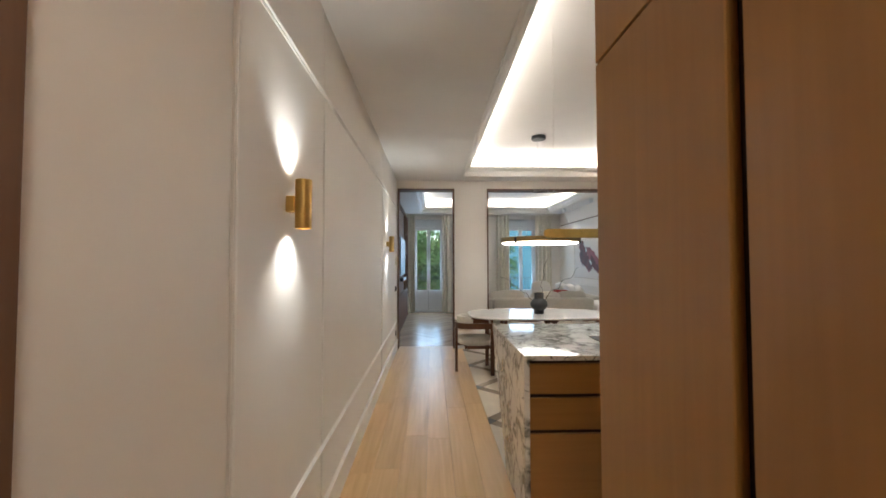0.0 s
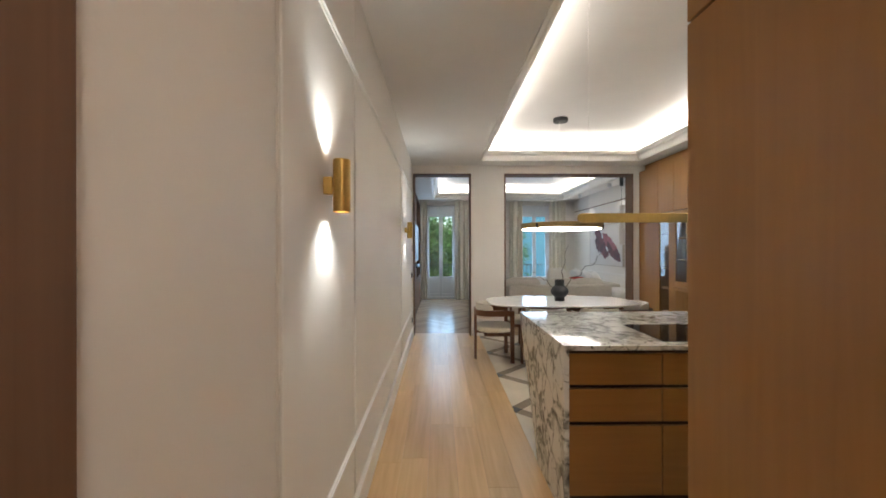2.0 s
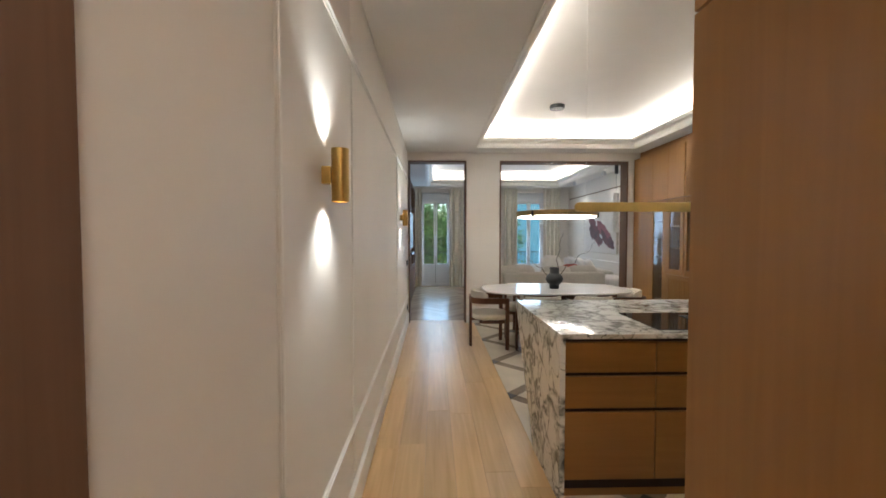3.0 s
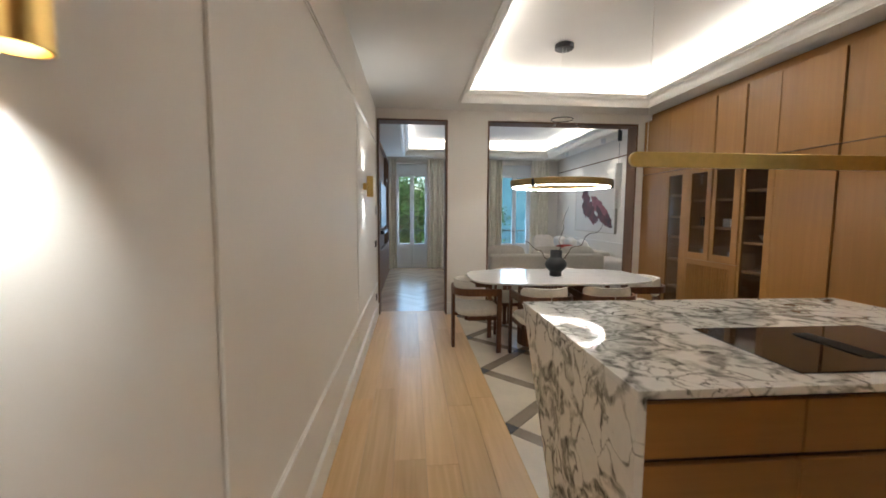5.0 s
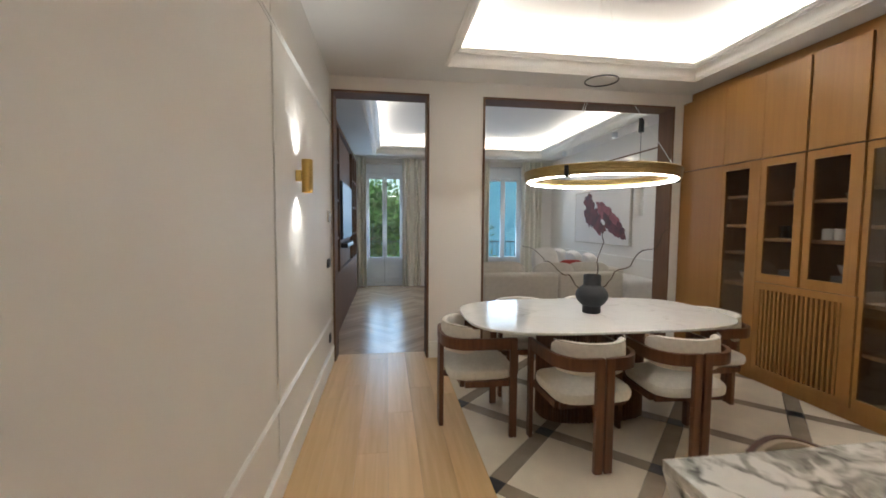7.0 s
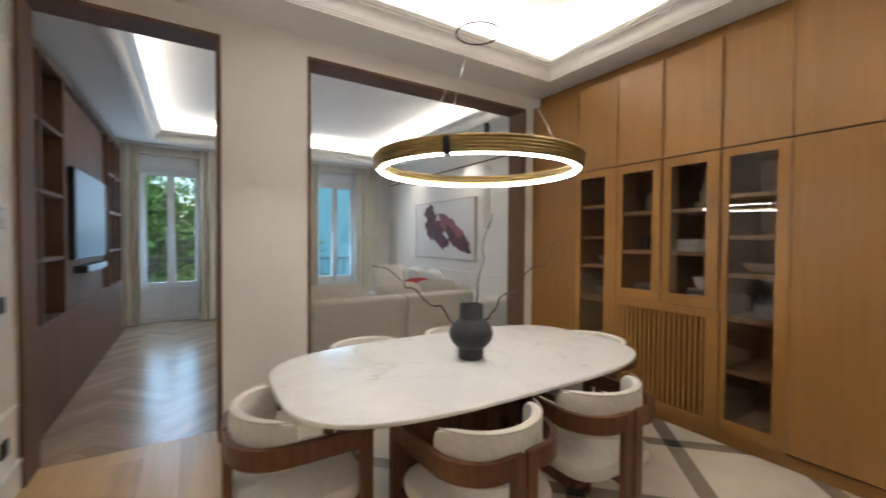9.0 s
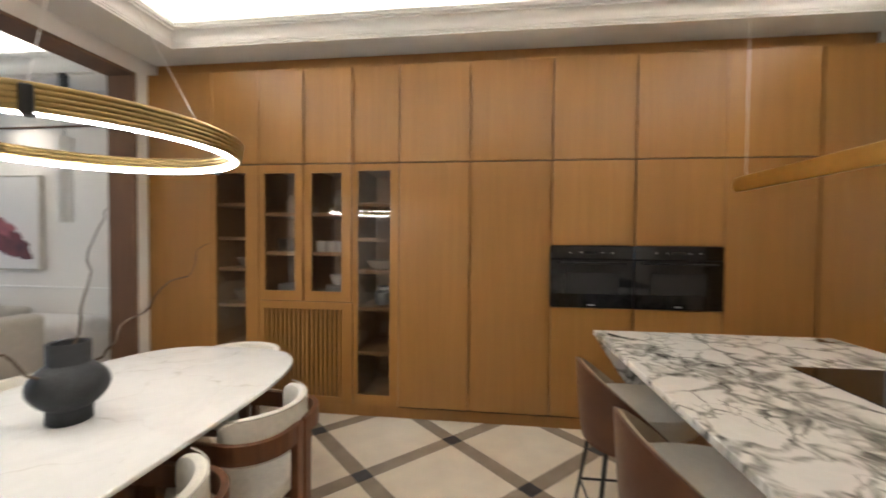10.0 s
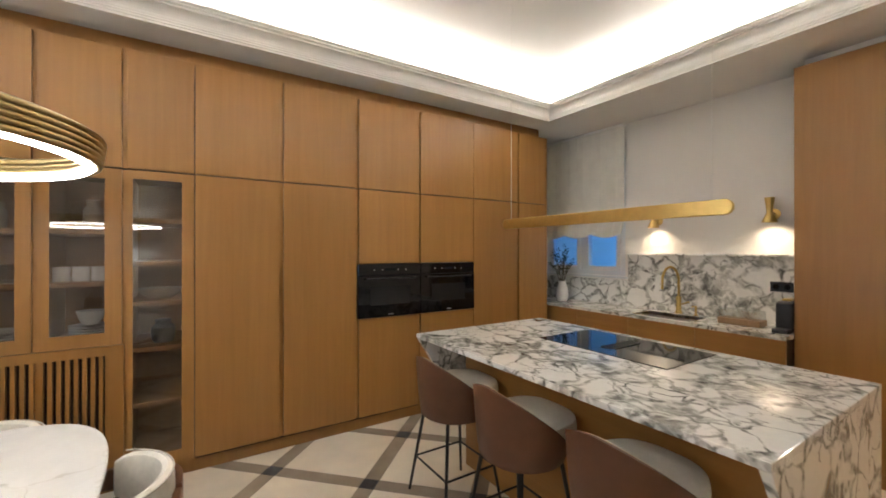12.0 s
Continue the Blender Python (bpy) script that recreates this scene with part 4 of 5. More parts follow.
hollow(c, 5.789, 6.20, 0.115, 2.033)
shelves(c, 5.789, 6.20, TALLSH)
glazed(5.789, 6.20, 0.1165, 2.0325, c, 5.905, 6.166, 0.197, 1.971)
locker(c, 5.789, 6.20)
c = cab_unit("cabinet", 6.20, 6.785, "tall flush oak cupboard unit with top locker")
part("carcass", B(CF + 0.026, RX - 0.004, 6.202, 6.783, 0.10, CT - 0.004), GAPSHADE, c, "carcass coloured near-black for the shade in the gaps")
front(c, 6.20, 6.785, 0.115, 2.034)
locker(c, 6.20, 6.785)

# crockery behind the glass
def mug(x, y, z):
    m = thing("mug", pose(x, y, z), "plain white china mug on the cabinet shelf", "mug", "mugs on the shelf")
    part("cup", lathe(bmesh.new(), [(0.0, 0.0), (0.038, 0.0), (0.042, 0.01), (0.042, 0.09), (0.038, 0.09), (0.036, 0.012), (0.0, 0.01)], n=24), WHITE, m, smooth=True)
    part("handle", tube(bmesh.new(), [(0, -0.041, 0.075), (0, -0.068, 0.07), (0, -0.07, 0.035), (0, -0.041, 0.02)], 0.005, 6), WHITE, m, smooth=True)
for y in (5.13, 5.22, 5.31):
    mug(3.50, y, 1.33)
def plates(x, y, z, n, r):
    for k in range(n):
        p = tagged(part("plate", lathe(bmesh.new(), [(0.0, 0.0), (r * 0.6, 0.0), (r, 0.012), (r, 0.016), (r * 0.6, 0.005), (0.0, 0.005)], n=32), WHITE, smooth=True), "white china plate in a stack on the shelf", "plate", "stacked plates")
        p.location = (x, y, z + k * 0.0165)
plates(3.55, 5.18, 0.948, 6, 0.11)
plates(3.56, 5.60, 0.948, 6, 0.12)
def bowl(x, y, z, r, h, label, m=None):
    b = tagged(part("bowl", lathe(bmesh.new(), [(0.0, 0.0), (r * 0.5, 0.0), (r * 0.8, h * 0.4), (r, h), (r - 0.006, h), (r * 0.75, h * 0.42), (0.0, 0.012)], n=32), m or WHITE, smooth=True), label, "bowl", "bowls in the cabinets")
    b.location = (x, y, z)
bowl(3.55, 5.18, 0.948 + 0.1, 0.075, 0.09, "white china bowl on a stack of plates")
for y, z, r, h in ((4.82, 1.19, 0.13, 0.07), (6.03, 0.89, 0.12, 0.10), (6.02, 1.19, 0.10, 0.08), (5.22, 1.65, 0.06, 0.05)):
    bowl(3.60, y, z, r, h, "pale stoneware bowl on the cabinet shelf", CREAMPOT)
def jar(x, y, z, r, h, m, label):
    j = thing("jar", pose(x, y, z), label, "jar", "jars in the cabinets")
    part("body", lathe(bmesh.new(), [(0.0, 0), (r * 0.8, 0), (r, h * 0.2), (r, h * 0.65), (r * 0.6, h * 0.8), (r * 0.6, h * 0.88), (0.0, h * 0.88)], n=24), m, j, smooth=True)
    part("lid", lathe(bmesh.new(), [(0.0, h * 0.88), (r * 0.68, h * 0.88), (r * 0.68, h * 0.97), (r * 0.2, h), (0, h)], n=24), m, j, "round lid", True)
jar(3.55, 5.17, 1.65, 0.05, 0.20, CREAMPOT, "tall stoneware jar on the cabinet shelf")
jar(3.55, 5.60, 1.65, 0.045, 0.16, CREAMPOT, "small stoneware jar on the cabinet shelf")
jar(3.56, 4.80, 0.89, 0.07, 0.16, CERAMIC, "round dark pot on the cabinet shelf")
for y in (5.54, 5.60, 5.66):
    gl = tagged(part("drinking_glass", lathe(bmesh.new(), [(0.0, 0.0), (0.028, 0.0), (0.034, 0.11), (0.032, 0.11), (0.027, 0.006), (0.0, 0.006)], n=20), CLEAR, smooth=True), "clear drinking glass on the cabinet shelf", "glass", "glasses on the shelf")
    gl.location = (3.48, y, 1.33)

# ovens
def oven(y0, y1, label, window):
    o = thing("oven", pose(0, 0, 0), label, "oven", "built-in ovens")
    part("body", B(CF + 0.002, CF + 0.13, y0 + 0.002, y1 - 0.002, 0.948, 1.402), BLACK, o)
    part("control_panel", B(CF - 0.012, CF + 0.001, y0 + 0.002, y1 - 0.002, 1.307, 1.402, bev=0.002), OVEN, o, "black glass control panel")
    d = part("door", B(CF - 0.018, CF + 0.001, y0 + 0.002, y1 - 0.002, 0.948, 1.302, bev=0.002), OVEN, o, "black glass door")
    ym = (y0 + y1) / 2
    part("viewing_window", B(CF - 0.0195, CF - 0.0175, ym - 0.19, ym + 0.19, 1.05, 1.21), glass_dark, d, "slightly lighter viewing window")
    part("handle", tube(bmesh.new(), [(CF - 0.045, y0 + 0.06, 1.278), (CF - 0.045, y1 - 0.06, 1.278)], 0.007, 10), BLACK, d, "slim black bar handle", True)
    for yy in (y0 + 0.09, y1 - 0.09):
        part("bracket", B(CF - 0.045, CF - 0.018, yy - 0.006, yy + 0.006, 1.272, 1.284), BLACK, d)
    part("display", B(CF - 0.0132, CF - 0.0118, ym - 0.05, ym + 0.05, 1.345, 1.365), glass_dark, o, "small dark display")
    part("badge", B(CF - 0.0192, CF - 0.0178, ym - 0.025, ym + 0.025, 0.965, 0.973), WHITE, d, "small pale maker's mark")
    for k in (-2, -1, 1, 2):
        part("touch_key", B(CF - 0.0130, CF - 0.0118, ym + k * 0.075 - 0.004, ym + k * 0.075 + 0.004, 1.35, 1.358), WHITE, o)
glass_dark = mat("oven_window_glass", (0.022, 0.022, 0.023), 0.08)
oven(2.2585, 2.868, "black glass built-in oven with dark window", True)
oven(2.874, 3.462, "black glass built-in microwave oven with lighter window", True)

# ---- kitchen run on the window wall ----
kb = thing("base_cabinet", pose(0, 0, 0), "oak base cupboards under the marble counter", "cabinet")
part("carcass", B(1.245, 3.95, KW + 0.002, 1.06, 0.10, 0.878), GAPSHADE, kb)
for a, b in ((1.245, 1.85), (1.85, 2.45), (2.45, 3.05), (3.05, 3.65)):
    part("door", B(a + 0.002, b - 0.002, 1.062, 1.086, 0.12, 0.876, bev=0.002), OAKX, kb)
part("plinth", B(1.245, 3.65, 1.02, 1.04, 0, 0.10), OAKX, kb)
ctp = bmesh.new()
SX0, SX1, SY0, SY1 = 1.92, 2.46, 0.70, 1.03
for a in ((1.24, SX0, KW, 1.10), (SX1, 3.955, KW, 1.10), (SX0, SX1, KW, SY0), (SX0, SX1, SY1, 1.10)):
    box(ctp, *a, 0.88, 0.91)
wt = tagged(part("worktop", ctp, MARBLE), "veined white and grey marble worktop with sink cut-out", "worktop")
wt2 = tagged(part("backsplash", B(1.24, 2.757, KW + 0.001, KW + 0.021, 0.911, 1.465, bev=0.001), MARBLE), "veined marble backsplash slab behind the sink", "backsplash")
tagged(part("backsplash", B(2.76, 3.955, KW + 0.001, KW + 0.021, 0.911, 1.19, bev=0.001), MARBLE), "low marble backsplash below the window", "backsplash")
tagged(part("backsplash_ledge", B(1.24, 2.757, KW + 0.001, KW + 0.06, 1.466, 1.486, bev=0.002), MARBLE), "narrow marble ledge on top of the backsplash", "shelf")
sn = thing("sink", pose(0, 0, 0), "undermounted brushed brass sink in the marble worktop", "sink")
bm = bmesh.new()
k = 0.012
box(bm, SX0 - k, SX0, SY0, SY1, 0.72, 0.905)
box(bm, SX1, SX1 + k, SY0, SY1, 0.72, 0.905)
box(bm, SX0, SX1, SY0 - k, SY0, 0.72, 0.905)
box(bm, SX0, SX1, SY1, SY1 + k, 0.72, 0.905)
box(bm, SX0, SX1, SY0, SY1, 0.70, 0.72)
part("basin", bm, BRASS, sn)
part("drain", lathe(bmesh.new(), [(0.0, 0.722), (0.04, 0.722), (0.042, 0.7205)], 2.19, 0.86, 0, 20), OLDBRASS, sn)
tp = thing("tap", pose(2.20, 0.645, 0.91), "brass kitchen tap with a tall curved spout", "tap")
part("base", lathe(bmesh.new(), [(0.0, 0), (0.03, 0), (0.03, 0.015), (0.022, 0.03), (0.022, 0.16), (0.014, 0.17), (0, 0.17)], n=24), BRASS, tp, smooth=True)
arc = [(0, 0, 0.16)] + [(0.0, 0, 0.32)] + [(0.03 - 0.03 * math.cos(t), 0.09 - 0.09 * math.cos(t), 0.32 + 0.13 * math.sin(t)) for t in [math.pi * i / 10 for i in range(1, 11)]] + [(0.06, 0.18, 0.24)]
part("spout", tube(bmesh.new(), arc, 0.011, 10), BRASS, tp, smooth=True)
part("lever", tube(bmesh.new(), [(-0.02, 0, 0.09), (-0.10, 0.01, 0.12)], 0.007, 8), BRASS, tp, smooth=True)
sd = thing("soap_dispenser", pose(2.04, 0.655, 0.91), "small brass soap dispenser beside the tap", "dispenser")
part("stem", lathe(bmesh.new(), [(0.0, 0), (0.018, 0), (0.018, 0.01), (0.009, 0.014), (0.009, 0.09), (0, 0.09)], n=16), BRASS, sd, smooth=True)
part("spout", tube(bmesh.new(), [(0, 0, 0.086), (0, 0.06, 0.09), (0, 0.07, 0.08)], 0.006, 8), BRASS, sd, smooth=True)

for sx in (1.47, 2.43):
    r = thing("wall_spotlight", pose(sx, KW, 1.82), "brass hourglass wall spotlight over the backsplash, lit", "wall lamp", "kitchen wall lamps")
    pr = part("rose", lathe(bmesh.new(), [(0.0, 0.0), (0.045, 0.0), (0.045, 0.012), (0.015, 0.018), (0.012, 0.06)], n=24), BRASS, r, smooth=True)
    pr.matrix_basis = pose(0, 0, 0, -90, 0, 0)
    sh = part("shade", lathe(bmesh.new(), [(0.030, 0.13), (0.034, 0.13), (0.020, 0.02), (0.022, 0.0), (0.056, -0.07), (0.052, -0.07), (0.018, 0.0), (0.016, 0.02)], n=28), BRASS, r, "brass hourglass shade", True)
    sh.location = (0, 0.10, 0)
    l = part("bulb", lathe(bmesh.new(), [(0.0, -0.030), (0.02, -0.032), (0.024, -0.045), (0.0, -0.052)], n=16), LEDWARM, r, "glowing bulb")
    l.location = (0, 0.10, 0)

so = thing("wall_socket", pose(1.415, KW + 0.021, 1.225), "black double socket plate on the marble backsplash", "socket")
part("plate", B(-0.075, 0.075, 0, 0.010, -0.04, 0.04, bev=0.002), BLACK, so)
for x in (-0.036, 0.036):
    part("insert", lathe(bmesh.new(), [(0.022, 0), (0.022, 0.003)], n=18), OVEN, so).matrix_basis = pose(x, 0.010, 0, -90, 0, 0)
cf = thing("coffee_machine", pose(1.31, 0.80, 0.91), "small black capsule coffee machine on the worktop", "coffee machine")
part("body", B(-0.06, 0.06, -0.13, 0.10, 0.0, 0.23, bev=0.03, seg=4), BLACK, cf, smooth=True)
part("drip_tray", B(-0.05, 0.05, 0.10, 0.19, 0.0, 0.03, bev=0.006, seg=2), BLACK, cf)
part("lever", B(-0.03, 0.03, -0.10, 0.05, 0.23, 0.245, bev=0.006, seg=2), BRASS, cf, "metal lever on top")
bx = thing("capsule_box", pose(1.62, 0.80, 0.91), "low oak tray with a clear lid for capsules", "box")
part("tray", B(-0.15, 0.15, -0.07, 0.07, 0.0, 0.05, bev=0.004), OAKIN, bx)
part("lid", B(-0.145, 0.145, -0.065, 0.065, 0.051, 0.12, bev=0.004), CLEAR, bx, "clear lid")

# roman blind
SHEER = mat("sheer_linen", (0.80, 0.78, 0.71), 0.9, bump=0.2, bscale=250, vary=0.04, vscale=8)
bl = thing("roman_blind", pose(0, 0, 0), "pale sheer roman blind with gathered scalloped hem", "blind")
pts = [(2.775 + 1.15 * i / 48, KW + 0.055 + 0.006 * math.sin(i * 0.9) + 0.004 * math.sin(i * 2.3)) for i in range(49)]
part("cloth", ribbon(bmesh.new(), pts, 1.82, SOFFIT - 0.025, 0.004), SHEER, bl, smooth=True)
for k in range(4):
    q = [(x, y + 0.022 + 0.014 * k) for x, y in pts]
    part("fold", ribbon(bmesh.new(), q, lambda s, k=k: 1.785 - 0.027 * k - 0.045 * abs(math.sin(s * math.pi * 3)), lambda s, k=k: 1.86 - 0.03 * k - 0.012 * abs(math.sin(s * math.pi * 3)), 0.022), SHEER, bl, "soft gathered fold", True)
part("headrail", B(2.77, 3.93, KW + 0.03, KW + 0.075, SOFFIT - 0.025, SOFFIT - 0.002), TRIM, bl)

# vase of greenery by the window
vp = thing("plant_vase", pose(3.46, 0.84, 0.91), "white jug with olive-green leafy stems on the worktop", "plant")
part("vase", lathe(bmesh.new(), [(0.0, 0), (0.055, 0), (0.075, 0.05), (0.07, 0.14), (0.045, 0.2), (0.05, 0.24), (0.045, 0.24), (0.04, 0.2), (0.0, 0.05)], n=28), WHITE, vp, "white ceramic jug", True)
rng = random.Random(8)
stem, lv = bmesh.new(), bmesh.new()
for k in range(14):
    a, sp = rng.uniform(0, 6.28), rng.uniform(0.06, 0.22)
    p0, p1 = Vector((0, 0, 0.15)), Vector((math.cos(a) * sp, math.sin(a) * sp * 0.8, rng.uniform(0.42, 0.68)))
    pm = (p0 + p1) / 2 + Vector((0, 0, 0.08))
    tube(stem, [p0, pm, p1], 0.0025, 5)
    for j in range(16):
        f = 0.35 + 0.65 * j / 15
        p = p0.lerp(pm, f * 2) if f < 0.5 else pm.lerp(p1, f * 2 - 1)
        d = Vector((rng.gauss(0, 1), rng.gauss(0, 1), rng.uniform(-0.2, 1))).normalized()
        sd2 = d.orthogonal().normalized() * 0.008
        lv.faces.new([lv.verts.new(q) for q in (p, p + d * 0.022 + sd2, p + d * 0.045, p + d * 0.022 - sd2)])
part("stem", stem, TWIG, vp)
part("foliage", lv, LEAF2, vp, "small olive-green leaves")

# ---- island ----
IX0, IX1, IY0, IY1, IZ = 0.600, 2.573, 2.154, 3.338, 0.953
isl = thing("kitchen_island", pose(0, 0, 0), "oak kitchen island with marble top and tapered marble ends", "kitchen island")
tb2 = part("worktop", B(IX0, IX1, IY0, IY1, IZ - 0.028, IZ, bev=0.003, seg=2), MARBLE, isl, "white marble worktop with grey veins")
for x in (IX0 + 0.001, IX1 - 0.031):
    bm = bmesh.new()
    out = [(IY0 + 0.001, 0.0), (2.735, 0.0), (IY1 - 0.004, IZ - 0.0285), (IY0 + 0.001, IZ - 0.0285)]
    va = [bm.verts.new((x, y, z)) for y, z in out]
    vb = [bm.verts.new((x + 0.03, y, z)) for y, z in out]
    bm.faces.new(va)
    bm.faces.new(vb[::-1])
    for i in range(4):
        bm.faces.new((va[i], vb[i], vb[(i + 1) % 4], va[(i + 1) % 4]))
    part("end_slab", bm, MARBLE, isl, "tapered marble end slab")
part("body", B(IX0 + 0.033, IX1 - 0.033, IY0 + 0.035, 2.70, 0.06, IZ - 0.03), GAPSHADE, isl)
part("back_panel", B(IX0 + 0.06, IX1 - 0.09, 2.70, 2.985, 0.0, IZ - 0.03, bev=0.002), OAKX, isl, "oak panel on the seating side")
part("plinth", B(IX0 + 0.033, IX1 - 0.033, IY0 + 0.06, IY0 + 0.08, 0, 0.10), OAKX, isl)
for a, b in ((IX0 + 0.033, 1.149), (1.153, 1.90), (1.904, IX1 - 0.033)):
    for z0, z1 in ((0.733, 0.905), (0.53, 0.711), (0.121, 0.506)):
        part("drawer_front", B(a + 0.001, b - 0.001, IY0 + 0.012, IY0 + 0.034, z0, z1, bev=0.002), OAKX, isl)
hb = thing("induction_hob", pose(0, 0, IZ), "black glass induction hob with centre extractor", "hob")
part("glass", B(1.198, 2.013, 2.235, 2.735, 0.0005, 0.005, bev=0.001), HOB, hb)
part("extractor_slot", B(1.565, 1.645, 2.34, 2.63, 0.0052, 0.0075, bev=0.001), BLACK, hb, "flush black extractor grille")
for k in range(6):
    part("slat", B(1.562 + k * 0.015, 1.568 + k * 0.015, 2.36, 2.61, 0.0077, 0.0092), BLACK, hb)

# linear lamp over the island
ll = thing("linear_pendant", pose(1.6, 2.79, 1.70), "long brushed brass bar pendant above the island", "pendant lamp")
bm, hh = bmesh.new(), 0.033
end = [radians(-90 + 180 * i / 12) for i in range(13)]
prism(bm, [(0.667 + hh * math.cos(a), hh * math.sin(a)) for a in end] + [(-0.667 - hh * math.cos(a), -hh * math.sin(a)) for a in end], -0.011, 0.011)
bar = part("bar", bm, BRASS, ll, smooth=True)
bar.matrix_basis = pose(0, 0, 0.003, 90, 0, 0)
soften(bar, 0.003)
for x in (-0.62, 0.62):
    part("cable", tube(bmesh.new(), [(x, 0, 0.03), (x, 0, 1.56)], 0.0016, 6), TRIM, ll)

# ---- bar stools ----
def shell_bm(r, th, z0, ztop, amax=118, n=36):
    """A wrapped bucket back: tall behind, falling away to the front."""
    bm, rows, m = bmesh.new(), [], 8
    def ring(off):
        out = []
        for i in range(n + 1):
            a = radians(-amax + 2 * amax * i / n)
            q = abs(a) / radians(amax)
            zt = ztop - (ztop - z0 - 0.10) * (q ** 1.7)
            col = []
            for j in range(m + 1):
                f = j / m
                rr = (r + off) * (0.86 + 0.14 * f ** 0.6)
                col.append(bm.verts.new((rr * math.sin(a), -rr * math.cos(a) * 0.95, z0 + (zt - z0) * f)))
            out.append(col)
        return out
    o, i_ = ring(0), ring(-th)
    for i in range(n):
        for j in range(m):
            bm.faces.new((o[i][j], o[i + 1][j], o[i + 1][j + 1], o[i][j + 1]))
            bm.faces.new((i_[i][j], i_[i][j + 1], i_[i + 1][j + 1], i_[i + 1][j]))
        bm.faces.new((o[i][m], o[i + 1][m], i_[i + 1][m], i_[i][m]))
        bm.faces.new((o[i][0], i_[i][0], i_[i + 1][0], o[i + 1][0]))
    for i in (0, n):
        for j in range(m):
            bm.faces.new((o[i][j], o[i][j + 1], i_[i][j + 1], i_[i][j]))
    return bm


def stool(m):
    s = thing("bar_stool", m, "brown leather bar stool with cream seat and thin black legs", "stool", "stools at the island")
    part("shell", shell_bm(0.245, 0.014, 0.53, 0.890, 112), LEATHER, s, "brown leather outer shell", True)
    part("lining", shell_bm(0.2300, 0.014, 0.535, 0.886, 111), TAN, s, "tan fabric lining", True)
    sc = part("seat", cushion_bm(0.43, 0.47, 0.125, 2.5), IVORY, s, "cream upholstered seat", True)
    sc.location = (0, 0.040, 0.600)
    part("seat_base", prism(bmesh.new(), squircle(0.205, 0.200, 2.2, 32), 0.528, 0.562), LEATHER, s)
    tops = [(-0.13, -0.13), (0.13, -0.13), (0.13, 0.13), (-0.13, 0.13)]
    ft = [(-0.21, -0.20), (0.21, -0.20), (0.21, 0.20), (-0.21, 0.20)]
    for (a, b), (p, q) in zip(tops, ft):
        part("leg", tube(bmesh.new(), [(a, b, 0.55), (p, q, 0.0)], [0.011, 0.008], 8), BLACK, s, smooth=True)
    fs = [tuple(a + (p - a) * 0.60 for a, p in zip(tt, ff)) + (0.22,) for tt, ff in zip(tops, ft)]
    part("footrest", tube(bmesh.new(), fs, 0.007, 8, True), BLACK, s, "black footrest ring")
    return s


st0 = stool(pose(2.225, 3.262, 0, 0, 0, 180))
copy_thing(st0, pose(1.635, 3.262, 0, 0, 0, 179))
copy_thing(st0, pose(1.045, 3.262, 0, 0, 0, 181))

# ---- dining table ----
tbl = thing("dining_table", pose(1.575, 5.435, 0), "white marble dining table with rounded ends on a fluted base", "table")
soften(part("tabletop", prism(bmesh.new(), squircle(0.99, 0.550, 3.5, 96), 0.754, 0.773), TABLE, tbl, "white marble tabletop with fine grey veins", True), 0.005)
part("underframe", prism(bmesh.new(), squircle(0.55, 0.28, 3, 48), 0.731, 0.753), WALNUT, tbl)
part("pedestal", prism(bmesh.new(), squircle(0.40, 0.19, 2.6, 64), 0.0, 0.731), WALNUT, tbl, "dark walnut pedestal")
fl = mesh_of("flute", lathe(bmesh.new(), [(0.011, 0.0), (0.011, 0.726)], n=8), WALNUT, True)
for x, y in squircle(0.405, 0.195, 2.6, 84):
    piece("flute", fl, tbl, pose(x, y, 0))

vs = thing("vase", pose(1.570, 5.416, 0.773), "matte black ceramic vase with bare curly branches", "vase")
part("body", lathe(bmesh.new(), [(0.0, 0.0), (0.062, 0.0), (0.066, 0.004), (0.066, 0.055)] + [(0.066 + 0.052 * math.sin(math.pi * i / 14) ** 0.8, 0.055 + 0.155 * i / 14) for i in range(15)] + [(0.063, 0.215), (0.064, 0.285), (0.061, 0.289), (0.052, 0.285), (0.050, 0.2), (0.0, 0.1)], n=48), CERAMIC, vs, smooth=True)
def twig(p0, p1, seed, amp):
    rng3, pts = random.Random(seed), []
    for i in range(22):
        f = i / 21
        k = min(1, f * 4) * (1 - 0.4 * f)
        pts.append(Vector(p0).lerp(Vector(p1), f) + Vector((amp * math.sin(f * 17 + seed), amp * math.cos(f * 13 + seed), amp * 0.9 * math.sin(f * 21 + 2 * seed))) * k + Vector((rng3.gauss(0, 1), rng3.gauss(0, 1), rng3.gauss(0, 1))) * 0.004)
    part("branch", tube(bmesh.new(), pts, [0.0058 - 0.004 * i / 21 for i in range(22)], 6), TWIG, vs, "bare curly brown branch", True)
twig((-0.02, 0, 0.15), (-0.48, 0.16, 0.51), 1, 0.034)
twig((0.0, 0.01, 0.15), (0.10, -0.03, 0.79), 4, 0.026)
twig((0.02, 0, 0.15), (0.52, -0.18, 0.65), 7, 0.030)

# dining chairs
def arc_path(side):
    """Plan line of one bent arm: from the back post round to the front leg."""
    pts = [(side * 0.012, -0.255)]
    for i in range(13):
        a = math.pi / 2 * i / 12
        pts.append((side * (0.085 + 0.17 * math.sin(a)), -0.255 + 0.17 * (1 - math.cos(a))))
    pts += [(side * 0.258, 0.02), (side * 0.258, 0.12), (side * 0.256, 0.215)]
    return pts


